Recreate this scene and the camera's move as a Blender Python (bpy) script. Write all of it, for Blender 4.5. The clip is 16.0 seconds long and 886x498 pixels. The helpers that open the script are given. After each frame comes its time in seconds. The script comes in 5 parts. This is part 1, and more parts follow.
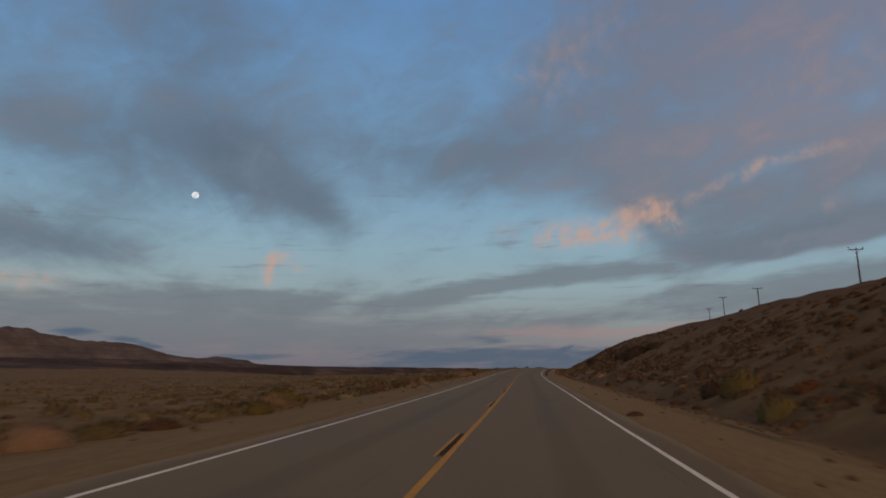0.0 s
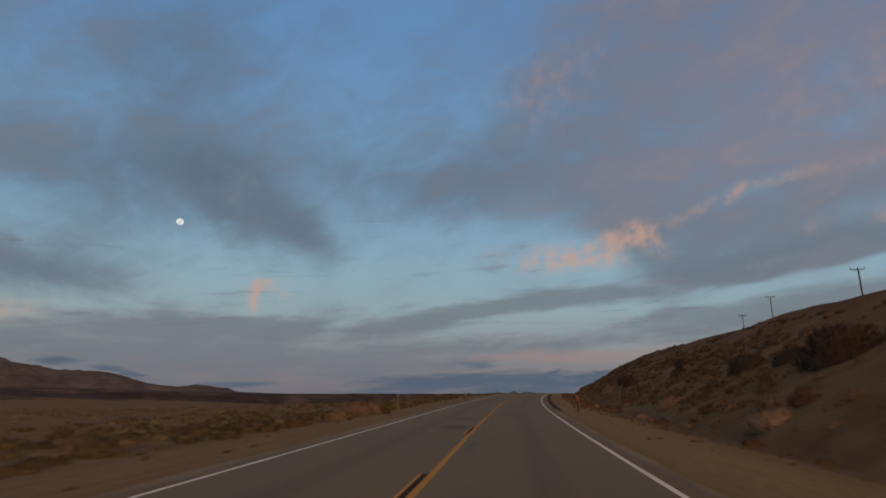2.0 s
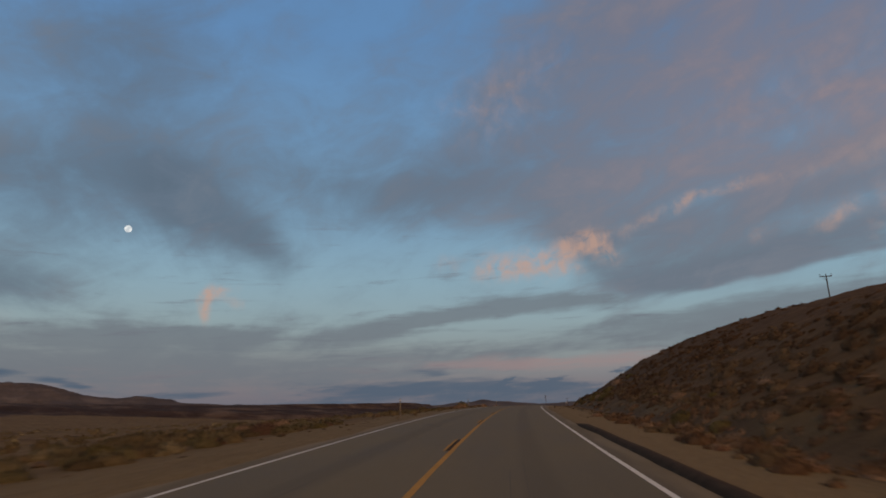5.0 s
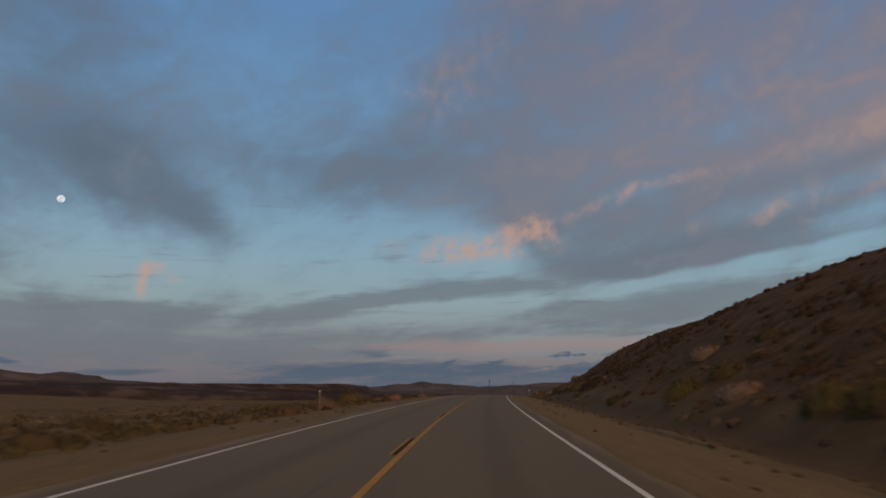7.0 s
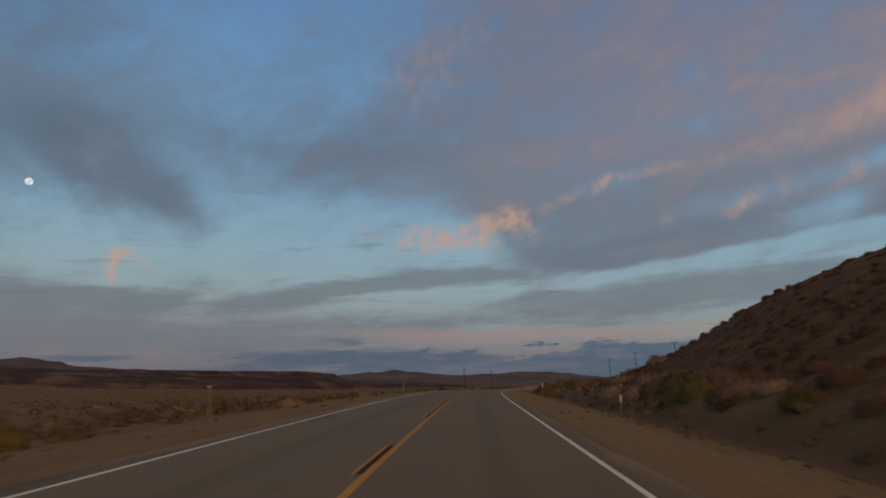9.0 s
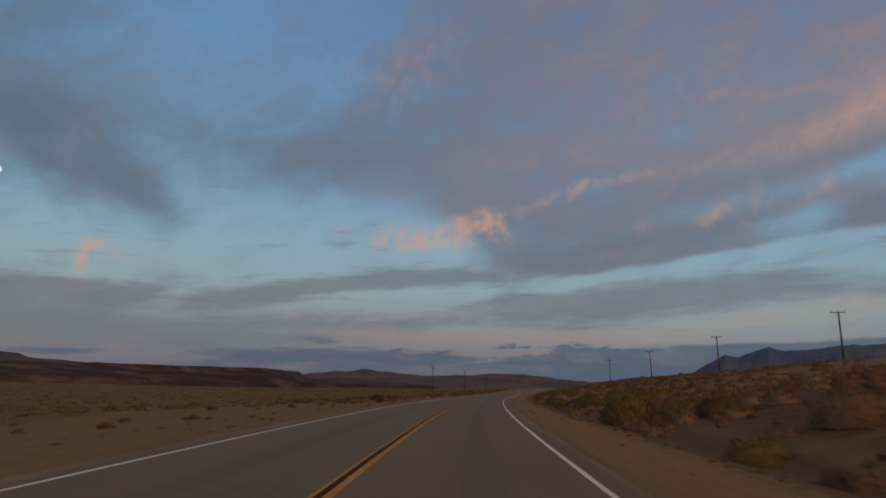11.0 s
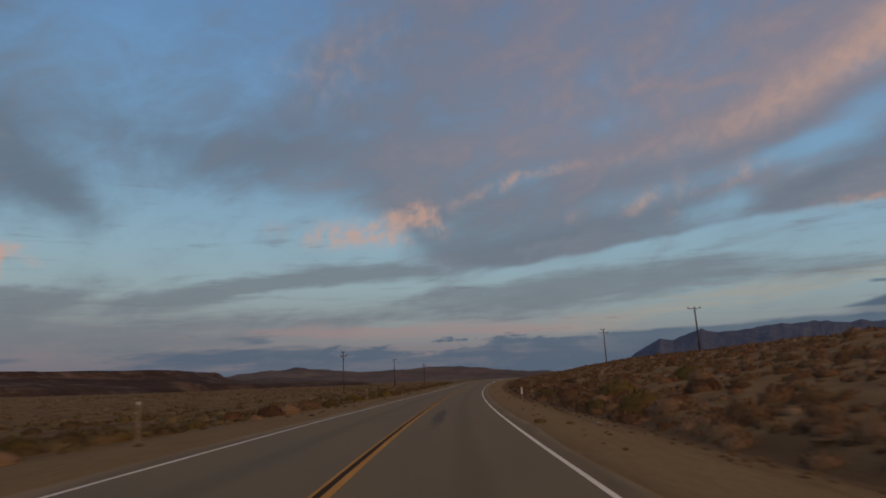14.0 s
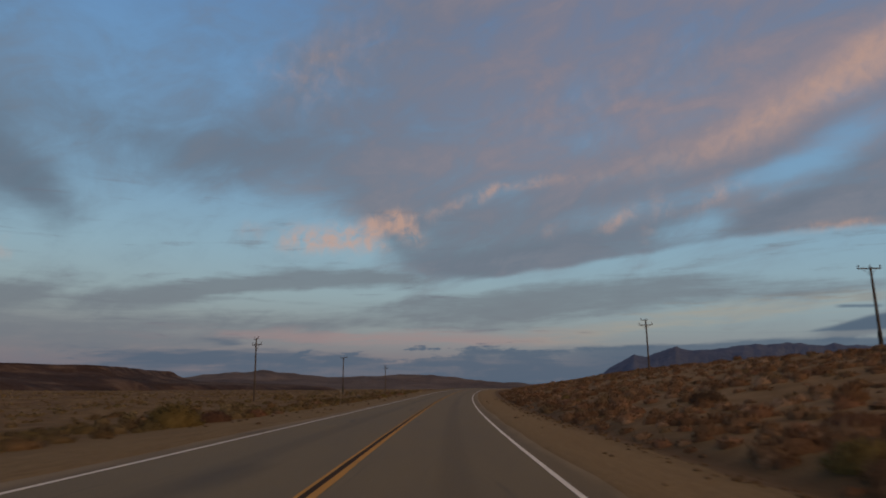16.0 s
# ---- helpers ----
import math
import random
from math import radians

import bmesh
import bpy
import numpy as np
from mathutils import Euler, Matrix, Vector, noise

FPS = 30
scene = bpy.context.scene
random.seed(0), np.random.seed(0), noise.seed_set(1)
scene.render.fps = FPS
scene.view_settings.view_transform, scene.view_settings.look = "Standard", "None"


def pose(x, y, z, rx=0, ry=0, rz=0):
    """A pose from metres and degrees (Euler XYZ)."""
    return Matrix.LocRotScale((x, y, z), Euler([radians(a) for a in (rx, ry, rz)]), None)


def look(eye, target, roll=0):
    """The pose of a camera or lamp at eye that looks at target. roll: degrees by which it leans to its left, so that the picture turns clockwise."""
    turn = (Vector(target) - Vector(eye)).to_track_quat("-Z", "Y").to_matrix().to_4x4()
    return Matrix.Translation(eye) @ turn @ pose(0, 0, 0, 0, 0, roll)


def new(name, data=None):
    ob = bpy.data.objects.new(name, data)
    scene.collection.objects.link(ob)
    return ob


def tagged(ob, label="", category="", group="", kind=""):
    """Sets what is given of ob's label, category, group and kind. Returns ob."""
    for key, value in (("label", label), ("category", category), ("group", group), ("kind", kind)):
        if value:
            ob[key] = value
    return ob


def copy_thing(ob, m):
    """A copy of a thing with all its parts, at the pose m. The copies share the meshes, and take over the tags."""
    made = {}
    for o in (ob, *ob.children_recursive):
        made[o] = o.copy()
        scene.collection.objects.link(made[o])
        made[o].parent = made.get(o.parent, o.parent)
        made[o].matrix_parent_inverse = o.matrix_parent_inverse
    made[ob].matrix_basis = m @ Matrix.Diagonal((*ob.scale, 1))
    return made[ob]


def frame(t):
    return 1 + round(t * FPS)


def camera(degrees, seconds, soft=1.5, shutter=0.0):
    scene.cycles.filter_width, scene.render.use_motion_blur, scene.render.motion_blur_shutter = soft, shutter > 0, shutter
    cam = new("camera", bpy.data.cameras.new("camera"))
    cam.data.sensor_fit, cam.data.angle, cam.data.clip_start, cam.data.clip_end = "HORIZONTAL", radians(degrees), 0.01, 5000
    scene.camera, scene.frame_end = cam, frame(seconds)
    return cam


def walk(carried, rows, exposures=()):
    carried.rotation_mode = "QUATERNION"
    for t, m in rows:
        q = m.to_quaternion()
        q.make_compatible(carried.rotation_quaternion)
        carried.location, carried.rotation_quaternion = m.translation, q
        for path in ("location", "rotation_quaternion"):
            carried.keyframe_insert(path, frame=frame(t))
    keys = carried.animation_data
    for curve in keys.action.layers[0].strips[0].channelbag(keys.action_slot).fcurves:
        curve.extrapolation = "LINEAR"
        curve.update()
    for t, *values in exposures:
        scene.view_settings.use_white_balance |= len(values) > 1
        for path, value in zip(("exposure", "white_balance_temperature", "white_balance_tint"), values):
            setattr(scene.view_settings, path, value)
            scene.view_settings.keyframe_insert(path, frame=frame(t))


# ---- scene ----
# ---- camera: from a car on the right-hand lane ----
cam = camera(63.56, 16.0, soft=1.8, shutter=0.32)
PATH = (  # seconds, x, y, z, pitch, roll, yaw
    (0.0, 1.20, -0.00, 1.35, 9.91, -0.98, 6.68),
    (0.5, 1.25, 15.53, 1.49, 10.69, -1.04, 7.53),
    (1.0, 1.21, 31.06, 1.67, 11.47, -1.25, 7.15),
    (1.5, 1.11, 46.59, 1.83, 12.37, -1.00, 6.71),
    (2.0, 1.14, 62.13, 2.00, 11.92, -0.36, 5.67),
    (2.5, 1.15, 77.66, 2.23, 12.91, -1.42, 5.41),
    (3.0, 1.17, 93.18, 2.48, 12.32, -0.96, 5.63),
    (3.5, 1.16, 108.70, 2.75, 12.72, -0.97, 4.56),
    (4.0, 1.29, 124.21, 3.06, 13.44, 0.21, 3.96),
    (4.2, 1.42, 130.41, 3.19, 13.12, 0.15, 3.58),
    (4.5, 1.68, 139.72, 3.38, 12.95, 0.25, 3.08),
    (5.0, 2.29, 155.22, 3.72, 12.55, 0.38, 2.17),
    (5.5, 3.05, 170.72, 4.07, 12.10, 0.48, 1.22),
    (6.0, 3.99, 186.21, 4.40, 11.67, 0.55, 0.35),
    (6.3, 4.63, 195.50, 4.57, 11.40, 0.55, -0.15),
    (6.5, 5.07, 201.69, 4.67, 11.38, -0.00, -0.90),
    (7.0, 6.22, 217.16, 4.90, 11.15, -0.53, -2.51),
    (7.5, 7.59, 232.62, 5.07, 10.30, 0.30, -2.56),
    (8.0, 9.05, 248.06, 5.21, 9.44, 0.39, -3.47),
    (8.5, 10.67, 263.50, 5.31, 9.44, -0.45, -3.98),
    (9.0, 12.49, 278.92, 5.39, 10.28, -0.87, -4.58),
    (9.2, 13.23, 285.09, 5.42, 10.25, -0.60, -4.66),
    (9.5, 14.35, 294.33, 5.47, 10.30, -0.72, -5.00),
    (10.0, 16.32, 309.72, 5.50, 10.35, -1.15, -5.58),
    (10.5, 18.37, 325.11, 5.50, 10.40, -1.60, -6.18),
    (11.0, 20.56, 340.46, 5.46, 10.40, -2.10, -6.82),
    (11.3, 21.94, 349.66, 5.41, 10.30, -2.30, -7.20),
    (11.5, 22.90, 355.79, 5.37, 9.67, -2.35, -7.60),
    (12.0, 25.45, 371.09, 5.24, 10.37, -1.14, -9.03),
    (12.5, 28.17, 386.36, 5.10, 9.44, 0.38, -9.78),
    (13.0, 31.09, 401.60, 4.93, 9.73, -0.11, -10.13),
    (13.5, 34.07, 416.83, 4.76, 10.21, 0.16, -11.16),
    (14.0, 37.31, 432.01, 4.58, 10.03, 0.39, -11.68),
    (14.5, 40.64, 447.16, 4.41, 9.33, 0.31, -12.01),
    (15.0, 44.09, 462.29, 4.23, 11.95, -1.37, -13.04),
    (15.5, 47.76, 477.37, 4.04, 11.77, -1.87, -13.58),
    (16.0, 51.48, 492.43, 3.89, 10.76, -1.71, -13.97),
)
walk(cam, [(t, pose(x, y, z, 90 + p, r, w)) for t, x, y, z, p, r, w in PATH],
     [(0.0, 0.0), (4.0, -0.01), (6.5, -0.07), (9.0, -0.06), (11.5, -0.06), (13.5, 0.0), (16.0, 0.02)])


# ---- node helpers ----
def start_tree(tree):
    tree.nodes.clear()

    def node(kind, operation=""):
        nd = tree.nodes.new(kind)
        if operation:
            nd.operation = operation
        return nd

    def put(socket, value):
        if isinstance(value, bpy.types.NodeSocket):
            tree.links.new(value, socket)
        elif value is not None:
            socket.default_value = value

    def calc(op, a, b=None, c=None, clamp=False):
        nd = node("ShaderNodeMath", op)
        nd.use_clamp = clamp
        put(nd.inputs[0], a), put(nd.inputs[1], b), put(nd.inputs[2], c)
        return nd.outputs[0]

    def blend(fac, a, b, mode="MIX"):
        nd = node("ShaderNodeMix")
        nd.data_type, nd.blend_type = "RGBA", mode
        put(nd.inputs[0], fac)
        put(nd.inputs[6], a if isinstance(a, bpy.types.NodeSocket) else (*a, 1))
        put(nd.inputs[7], b if isinstance(b, bpy.types.NodeSocket) else (*b, 1))
        return nd.outputs[2]

    def ramp(value, lo, hi, to_lo=0.0, to_hi=1.0, kind="SMOOTHSTEP"):
        nd = node("ShaderNodeMapRange")
        nd.interpolation_type = kind
        put(nd.inputs[0], value)
        for i, v in enumerate((lo, hi, to_lo, to_hi)):
            put(nd.inputs[i + 1], v)
        return nd.outputs[0]

    def stops(value, *pairs):
        nd = node("ShaderNodeValToRGB")
        put(nd.inputs[0], value)
        els = nd.color_ramp.elements
        while len(els) < len(pairs):
            els.new(0.5)
        for el, (at, col) in zip(els, sorted(pairs)):
            el.position, el.color = at, (*col, 1)
        return nd.outputs[0]

    def grain(vector, scale, detail=4.0, rough=0.55, warp=0.0):
        nd = node("ShaderNodeTexNoise")
        put(nd.inputs["Vector"], vector)
        nd.inputs["Scale"].default_value, nd.inputs["Detail"].default_value = scale, detail
        nd.inputs["Roughness"].default_value, nd.inputs["Distortion"].default_value = rough, warp
        return nd.outputs[0]

    def moved(vector, loc=(0, 0, 0), turn=0.0, size=(1, 1, 1), kind="TEXTURE"):
        nd = node("ShaderNodeMapping")
        nd.vector_type = kind
        put(nd.inputs[0], vector)
        nd.inputs[1].default_value, nd.inputs[2].default_value, nd.inputs[3].default_value = loc, (0, 0, radians(turn)), size
        return nd.outputs[0]

    return node, put, calc, blend, ramp, stops, grain, moved


# ---- sky: dusk, broken cloud, moon ----
world = bpy.data.worlds.new("dusk_sky")
scene.world = world
world.use_nodes = True
node, put, calc, blend, ramp, stops, grain, moved = start_tree(world.node_tree)
way = node("ShaderNodeTexCoord").outputs["Generated"]
split = node("ShaderNodeSeparateXYZ")
put(split.inputs[0], way)
DEG = 57.29578
u_deg = calc("MULTIPLY", calc("ARCTAN2", split.outputs[0], split.outputs[1]), DEG)
v_deg = calc("MULTIPLY", calc("ARCSINE", split.outputs[2]), DEG)
joined = node("ShaderNodeCombineXYZ")
put(joined.inputs[0], u_deg), put(joined.inputs[1], v_deg)
flat = joined.outputs[0]
# ragged edges: the same soft warp bends every cloud
wob = node("ShaderNodeTexNoise")
put(wob.inputs["Vector"], moved(flat, size=(9, 5, 1)))
wob.inputs["Scale"].default_value, wob.inputs["Detail"].default_value, wob.inputs["Roughness"].default_value = 1.0, 5.0, 0.55
shift = node("ShaderNodeVectorMath", "MULTIPLY_ADD")
put(shift.inputs[0], wob.outputs["Color"])
shift.inputs[1].default_value, shift.inputs[2].default_value = (5.0, 3.0, 0), (-2.5, -1.5, 0)
near_edge = ramp(v_deg, 1.0, 9.0, 0.25, 1.0)
scaled = node("ShaderNodeVectorMath", "SCALE")
put(scaled.inputs[0], shift.outputs[0]), put(scaled.inputs["Scale"], near_edge)
total = node("ShaderNodeVectorMath", "ADD")
put(total.inputs[0], flat), put(total.inputs[1], scaled.outputs[0])
bent = total.outputs[0]


calmer = node("ShaderNodeVectorMath", "MULTIPLY_ADD")
put(calmer.inputs[0], scaled.outputs[0]), put(calmer.inputs[2], flat)
calmer.inputs[1].default_value = (0.45, 0.45, 0)


def parts_of(vector):
    nd = node("ShaderNodeSeparateXYZ")
    put(nd.inputs[0], vector)
    return nd.outputs[0], nd.outputs[1]


BENT, CALM = parts_of(bent), parts_of(calmer.outputs[0])


def cloud(u, v, ru, rv, turn, amount, before, field):
    """Adds one soft oval of cloud: bearing, height, half axes and tilt in degrees."""
    c, n = math.cos(radians(turn)), math.sin(radians(turn))
    across = calc("MULTIPLY_ADD", field[0], c / ru, calc("MULTIPLY_ADD", field[1], n / ru, -(u * c + v * n) / ru))
    upward = calc("MULTIPLY_ADD", field[0], -n / rv, calc("MULTIPLY_ADD", field[1], c / rv, (u * n - v * c) / rv))
    off = calc("SQRT", calc("MULTIPLY_ADD", across, across, calc("MULTIPLY", upward, upward)))
    return calc("ADD", ramp(off, 1.8, 0.0, 0.0, amount), before)


def bank(*clouds, field=BENT):
    amount = 0.0
    for c in clouds:
        amount = cloud(*c, amount, field)
    return amount


# cloud plane: streets of cloud run away from the viewer and close up towards the horizon
lift = calc("ADD", calc("MAXIMUM", split.outputs[2], 0.0), 0.07)
deck = node("ShaderNodeCombineXYZ")
put(deck.inputs[0], calc("DIVIDE", split.outputs[0], lift)), put(deck.inputs[1], calc("DIVIDE", split.outputs[1], lift))
wisps = grain(moved(deck.outputs[0], turn=18, size=(0.55, 1.9, 1)), 1.0, 9.0, 0.64, 0.8)
broad = grain(moved(deck.outputs[0], (3, 1, 0), 18, (1.3, 3.6, 1)), 1.0, 4.0, 0.5, 0.3)
puffs = grain(moved(flat, turn=-14, size=(1.15, 1.3, 1)), 1.0, 3.5, 0.55, 0.4)
heaps = grain(moved(flat, (2, 5, 0), 14, (6.5, 3.4, 1)), 1.0, 6.0, 0.6, 0.5)
rows = grain(moved(flat, turn=3, size=(13, 1.1, 1)), 1.0, 5.0, 0.55, 0.3)
flecks = grain(moved(flat, turn=2, size=(4.5, 0.5, 1)), 1.0, 5.0, 0.6, 0.5)


def edge(u, *pairs):
    """A cloud's edge: its height over the horizon, from bearing and height in degrees."""
    return calc("MULTIPLY", stops(calc("MULTIPLY_ADD", u, 1 / 120.0, 0.5), *[(0.5 + at / 120.0, (high / 40.0,) * 3) for at, high in pairs]), 40.0)


def over(v, line, soft):
    return ramp(calc("DIVIDE", calc("SUBTRACT", v, line), soft), -1.0, 1.0)


# left: a column of cloud, a dark wave below it, more at the edge
grey = bank((-27.5, 24.5, 6.0, 8.0, 6, 0.66), (-33.6, 15.2, 5.0, 3.2, -24, 0.75), (-26.2, 16.6, 6.6, 3.0, -14, 0.7), (-20.6, 14.2, 6.2, 2.7, -20, 0.85),
            (-16.8, 12.4, 2.8, 1.9, -34, 0.55), (-39.0, 24.0, 8.0, 7.0, 0, 0.5), (-17.0, 18.7, 7.0, 2.2, 6, 0.42), (-9.0, 16.6, 8.0, 2.2, 5, 0.45), (-22.0, 21.0, 11.0, 7.0, 0, 0.3), (-30.0, 11.3, 7.0, 2.2, -8, 0.3), (-5.0, 23.0, 7.0, 6.0, 20, 0.2),
            (-38.5, 9.0, 5.2, 2.1, 0, 1.05), (-32.6, 8.7, 3.2, 1.2, 0, 0.45), (-39.5, 17.5, 4.0, 3.0, 10, 0.4))
# right: one wide deck; its sharp lower edge climbs to the right, its near end thins out
calm_u, calm_v = CALM
soft_end = ramp(calm_u, 5.0, 18.0, 3.0, 0.3)
deck_low = edge(calm_u, (-20, 24), (-14, 17), (-10, 15.0), (-5, 14.8), (-1.6, 15.2), (3, 14.6), (6, 13.0), (8.5, 10.8), (10.5, 8.9), (13, 8.35),
                (19, 8.8), (23.5, 9.45), (28, 10.1), (32, 10.7), (36, 11.6), (40, 11.9), (60, 11.8))
deck_side = calc("SUBTRACT", BENT[0], calc("MULTIPLY_ADD", calm_v, 0.85, -27.0))
deck_cover = calc("MULTIPLY", over(calm_v, deck_low, soft_end), ramp(deck_side, -5.0, 16.0, 0.0, 0.98))
grey = calc("ADD", grey, deck_cover)
grey = calc("ADD", grey, bank((41.0, 13.1, 5.0, 1.0, 4, 0.6), (43.0, 17.2, 5.0, 1.3, 24, -0.95), (37.5, 15.7, 4.5, 0.8, 14, -0.6), (20.0, 10.2, 10.0, 1.3, 9, 0.4),
                                 (34.0, 12.5, 2.6, 0.9, 20, -0.75), (28.5, 13.9, 5.0, 0.9, 12, -0.35), field=CALM))
# under it a bright slot, then a second, fainter deck and a dark streak running in from the left
low_top = edge(calm_u, (-8, 4.6), (-2, 5.4), (4, 6.0), (10, 6.5), (14.5, 7.1), (19, 7.7), (23.5, 8.2), (28, 8.6), (36, 8.8), (42, 8.5), (46, 8.2), (60, 8.0))
low_end = edge(calm_u, (-10, 4.6), (10, 4.7), (17, 4.8), (23, 5.2), (29, 5.9), (35, 6.6), (43, 7.2), (60, 7.2))
second = calc("MULTIPLY", calc("SUBTRACT", 1.0, over(calm_v, low_top, 0.7)), over(calm_v, low_end, 1.1))
second = calc("MULTIPLY", second, calc("MULTIPLY", ramp(calm_u, -4.0, 17.0, 0.0, 0.9), ramp(calm_u, 30.0, 44.0, 1.0, 0.62)))
streak_top = edge(calm_u, (-14, 5.0), (-12, 5.6), (-8.4, 6.5), (-4, 7.4), (0, 8.1), (3, 8.5), (7, 8.75), (10.5, 8.6), (14, 8.4), (18, 8.3))
streak_low = edge(calm_u, (-14, 5.0), (-12, 5.2), (-8, 5.4), (-4, 6.1), (1, 7.1), (6, 7.6), (10, 7.7), (13, 7.9), (18, 8.3))
dark_streak = calc("MULTIPLY", calc("SUBTRACT", 1.0, over(calm_v, streak_top, 0.7)), over(calm_v, streak_low, 0.9))
low = bank((-31.5, 3.7, 15.0, 2.3, 3, 0.95), (-10.0, 3.0, 15.0, 1.7, 2, 0.75), (-20.3, 5.4, 5.6, 0.5, 2, 0.7), (-29.5, 5.7, 6.0, 0.4, -3, 0.4),
           (45.0, 5.0, 3.3, 0.6, 16, 1.3), (4.0, 4.4, 9.0, 0.5, 2, 0.35), (0.0, 5.9, 5.0, 0.25, 3, 0.5))
low = calc("ADD", low, calc("MAXIMUM", second, calc("MULTIPLY", dark_streak, calc("MULTIPLY", ramp(calm_u, -13.0, -4.0, 0.7, 1.35), ramp(calm_u, 16.0, 8.0)))))
# lit flecks: a scattered group, a thin line climbing away from it, a broad glow at its end
rose = bank((-20.4, 7.8, 0.5, 1.35, -12, 1.15), (-19.5, 8.7, 1.3, 0.65, 14, 0.75), (-18.2, 8.0, 0.7, 0.5, -30, 0.5), (-37.6, 5.9, 3.6, 1.0, 4, 0.55),
            (-1.8, 11.2, 1.4, 0.8, 20, 0.3), (1.8, 10.9, 1.4, 0.9, 30, 0.75), (4.3, 11.2, 1.6, 1.0, 22, 0.9), (6.9, 11.4, 1.5, 1.1, 40, 0.85), (8.4, 11.0, 0.9, 0.9, 0, 0.55),
            (9.4, 12.9, 1.6, 0.9, 12, 0.85), (11.0, 12.2, 1.5, 0.9, -34, 0.8), (6.5, 12.0, 7.0, 1.9, 10, 0.28), (12.8, 13.6, 1.6, 0.6, 20, 0.3),
            (15.4, 14.6, 1.8, 0.5, 18, 0.5), (17.5, 15.4, 1.2, 0.6, 38, 0.6), field=CALM)
rose = calc("ADD", rose, bank((20.3, 16.1, 2.4, 0.5, 12, 0.5), (24.2, 16.4, 3.0, 0.5, 7, 0.14), (39.6, 14.6, 1.5, 0.4, 20, 0.3), (35.4, 15.5, 1.0, 0.6, 40, 0.3),
                              (22.2, 12.3, 1.1, 0.7, 30, 0.42), (27.1, 12.7, 1.4, 0.7, 35, 0.55), (28.6, 13.6, 0.9, 0.9, 60, 0.45), (30.1, 12.1, 0.7, 1.1, -20, 0.42), field=CALM))
rose = calc("ADD", rose, bank((31.0, 14.3, 0.8, 1.1, 20, 0.48), (33.5, 13.7, 1.5, 0.6, 20, 0.4), (35.8, 14.9, 1.8, 0.6, 24, 0.4), (43.2, 12.0, 4.2, 0.4, 2, 0.6),
                              (1.5, 22.5, 4.5, 2.8, 0, 0.27), (5.5, 26.2, 6.5, 2.6, 10, 0.24), (30.0, 24.5, 10.0, 3.2, 14, 0.2), (20.0, 20.0, 9.0, 2.6, 10, 0.14), field=CALM))
veil = bank((24.5, 16.4, 3.6, 0.9, 7, 0.12), (29.5, 17.0, 3.8, 1.1, 8, 0.2), (33.5, 17.8, 4.0, 1.3, 15, 0.3), (38.2, 19.4, 4.2, 1.5, 24, 0.42),
            (43.0, 21.6, 4.8, 1.7, 24, 0.62), (47.2, 23.3, 4.0, 2.1, 25, 0.7), (36.0, 20.6, 10.0, 3.0, 20, 0.24), field=CALM)
blush = bank((9.0, 3.5, 15.0, 0.6, 1, 1.0), (34.0, 5.6, 12.0, 0.8, 7, 0.95), (-30.0, 2.6, 12.0, 0.6, 2, 0.2), (6.0, 2.2, 9.0, 0.3, 3, 0.4))
slate = bank((21.5, 3.0, 2.6, 0.3, 6, 0.7), (4.0, 1.3, 9.0, 0.7, 2, 0.6), (-34.0, 2.4, 1.4, 0.3, 0, 1.2),
             (-29.7, 1.9, 2.3, 0.3, -9, 1.2), (-22.6, 1.1, 3.8, 0.3, 1, 1.0), (-8.5, 1.0, 5.8, 0.9, 1, 0.9), (-2.0, 2.9, 1.8, 0.3, 0, 0.55),
             (0.5, 1.9, 10.0, 0.5, 2, 0.7), (-3.3, 2.7, 2.1, 0.3, -6, 0.5), (-6.5, 3.2, 1.4, 0.25, 4, 0.4))
# the cover goes on all round
around = ramp(calc("ABSOLUTE", u_deg), 46.0, 75.0, 0.0, 0.6)
overhead = ramp(v_deg, 30.0, 50.0, 0.0, 0.4)
grey = calc("ADD", grey, calc("ADD", around, overhead))

mixed = calc("SUBTRACT", calc("ADD", calc("ADD", calc("MULTIPLY", wisps, 0.4), calc("MULTIPLY", broad, 0.3)), calc("MULTIPLY", heaps, 0.5)), 0.6)
lined = calc("SUBTRACT", calc("ADD", calc("MULTIPLY", rows, 0.5), calc("MULTIPLY", flecks, 0.5)), 0.5)
cover = ramp(calc("MULTIPLY_ADD", mixed, 3.2, grey), -0.15, 1.3)
only_low = ramp(v_deg, 11.0, 16.0, 1.0, 0.0)
cover_low = calc("MULTIPLY", ramp(calc("MULTIPLY_ADD", calc("ADD", mixed, lined), 1.7, low), 0.05, 0.95), only_low)
mottle = calc("SUBTRACT", calc("ADD", calc("MULTIPLY", puffs, 0.75), calc("MULTIPLY", wisps, 0.25)), 0.5)
glow = calc("ADD", calc("MULTIPLY", rose, calc("MULTIPLY_ADD", mottle, 4.5, 1.0)), calc("MULTIPLY", veil, calc("MULTIPLY_ADD", mottle, 1.6, 1.0)))
glow = ramp(glow, 0.02, 1.55)
glow_low = calc("MULTIPLY", ramp(calc("MULTIPLY_ADD", lined, 3.0, blush), 0.15, 1.2), only_low)
dim_low = calc("MULTIPLY", ramp(calc("MULTIPLY_ADD", lined, 3.6, slate), 0.15, 1.15), only_low)

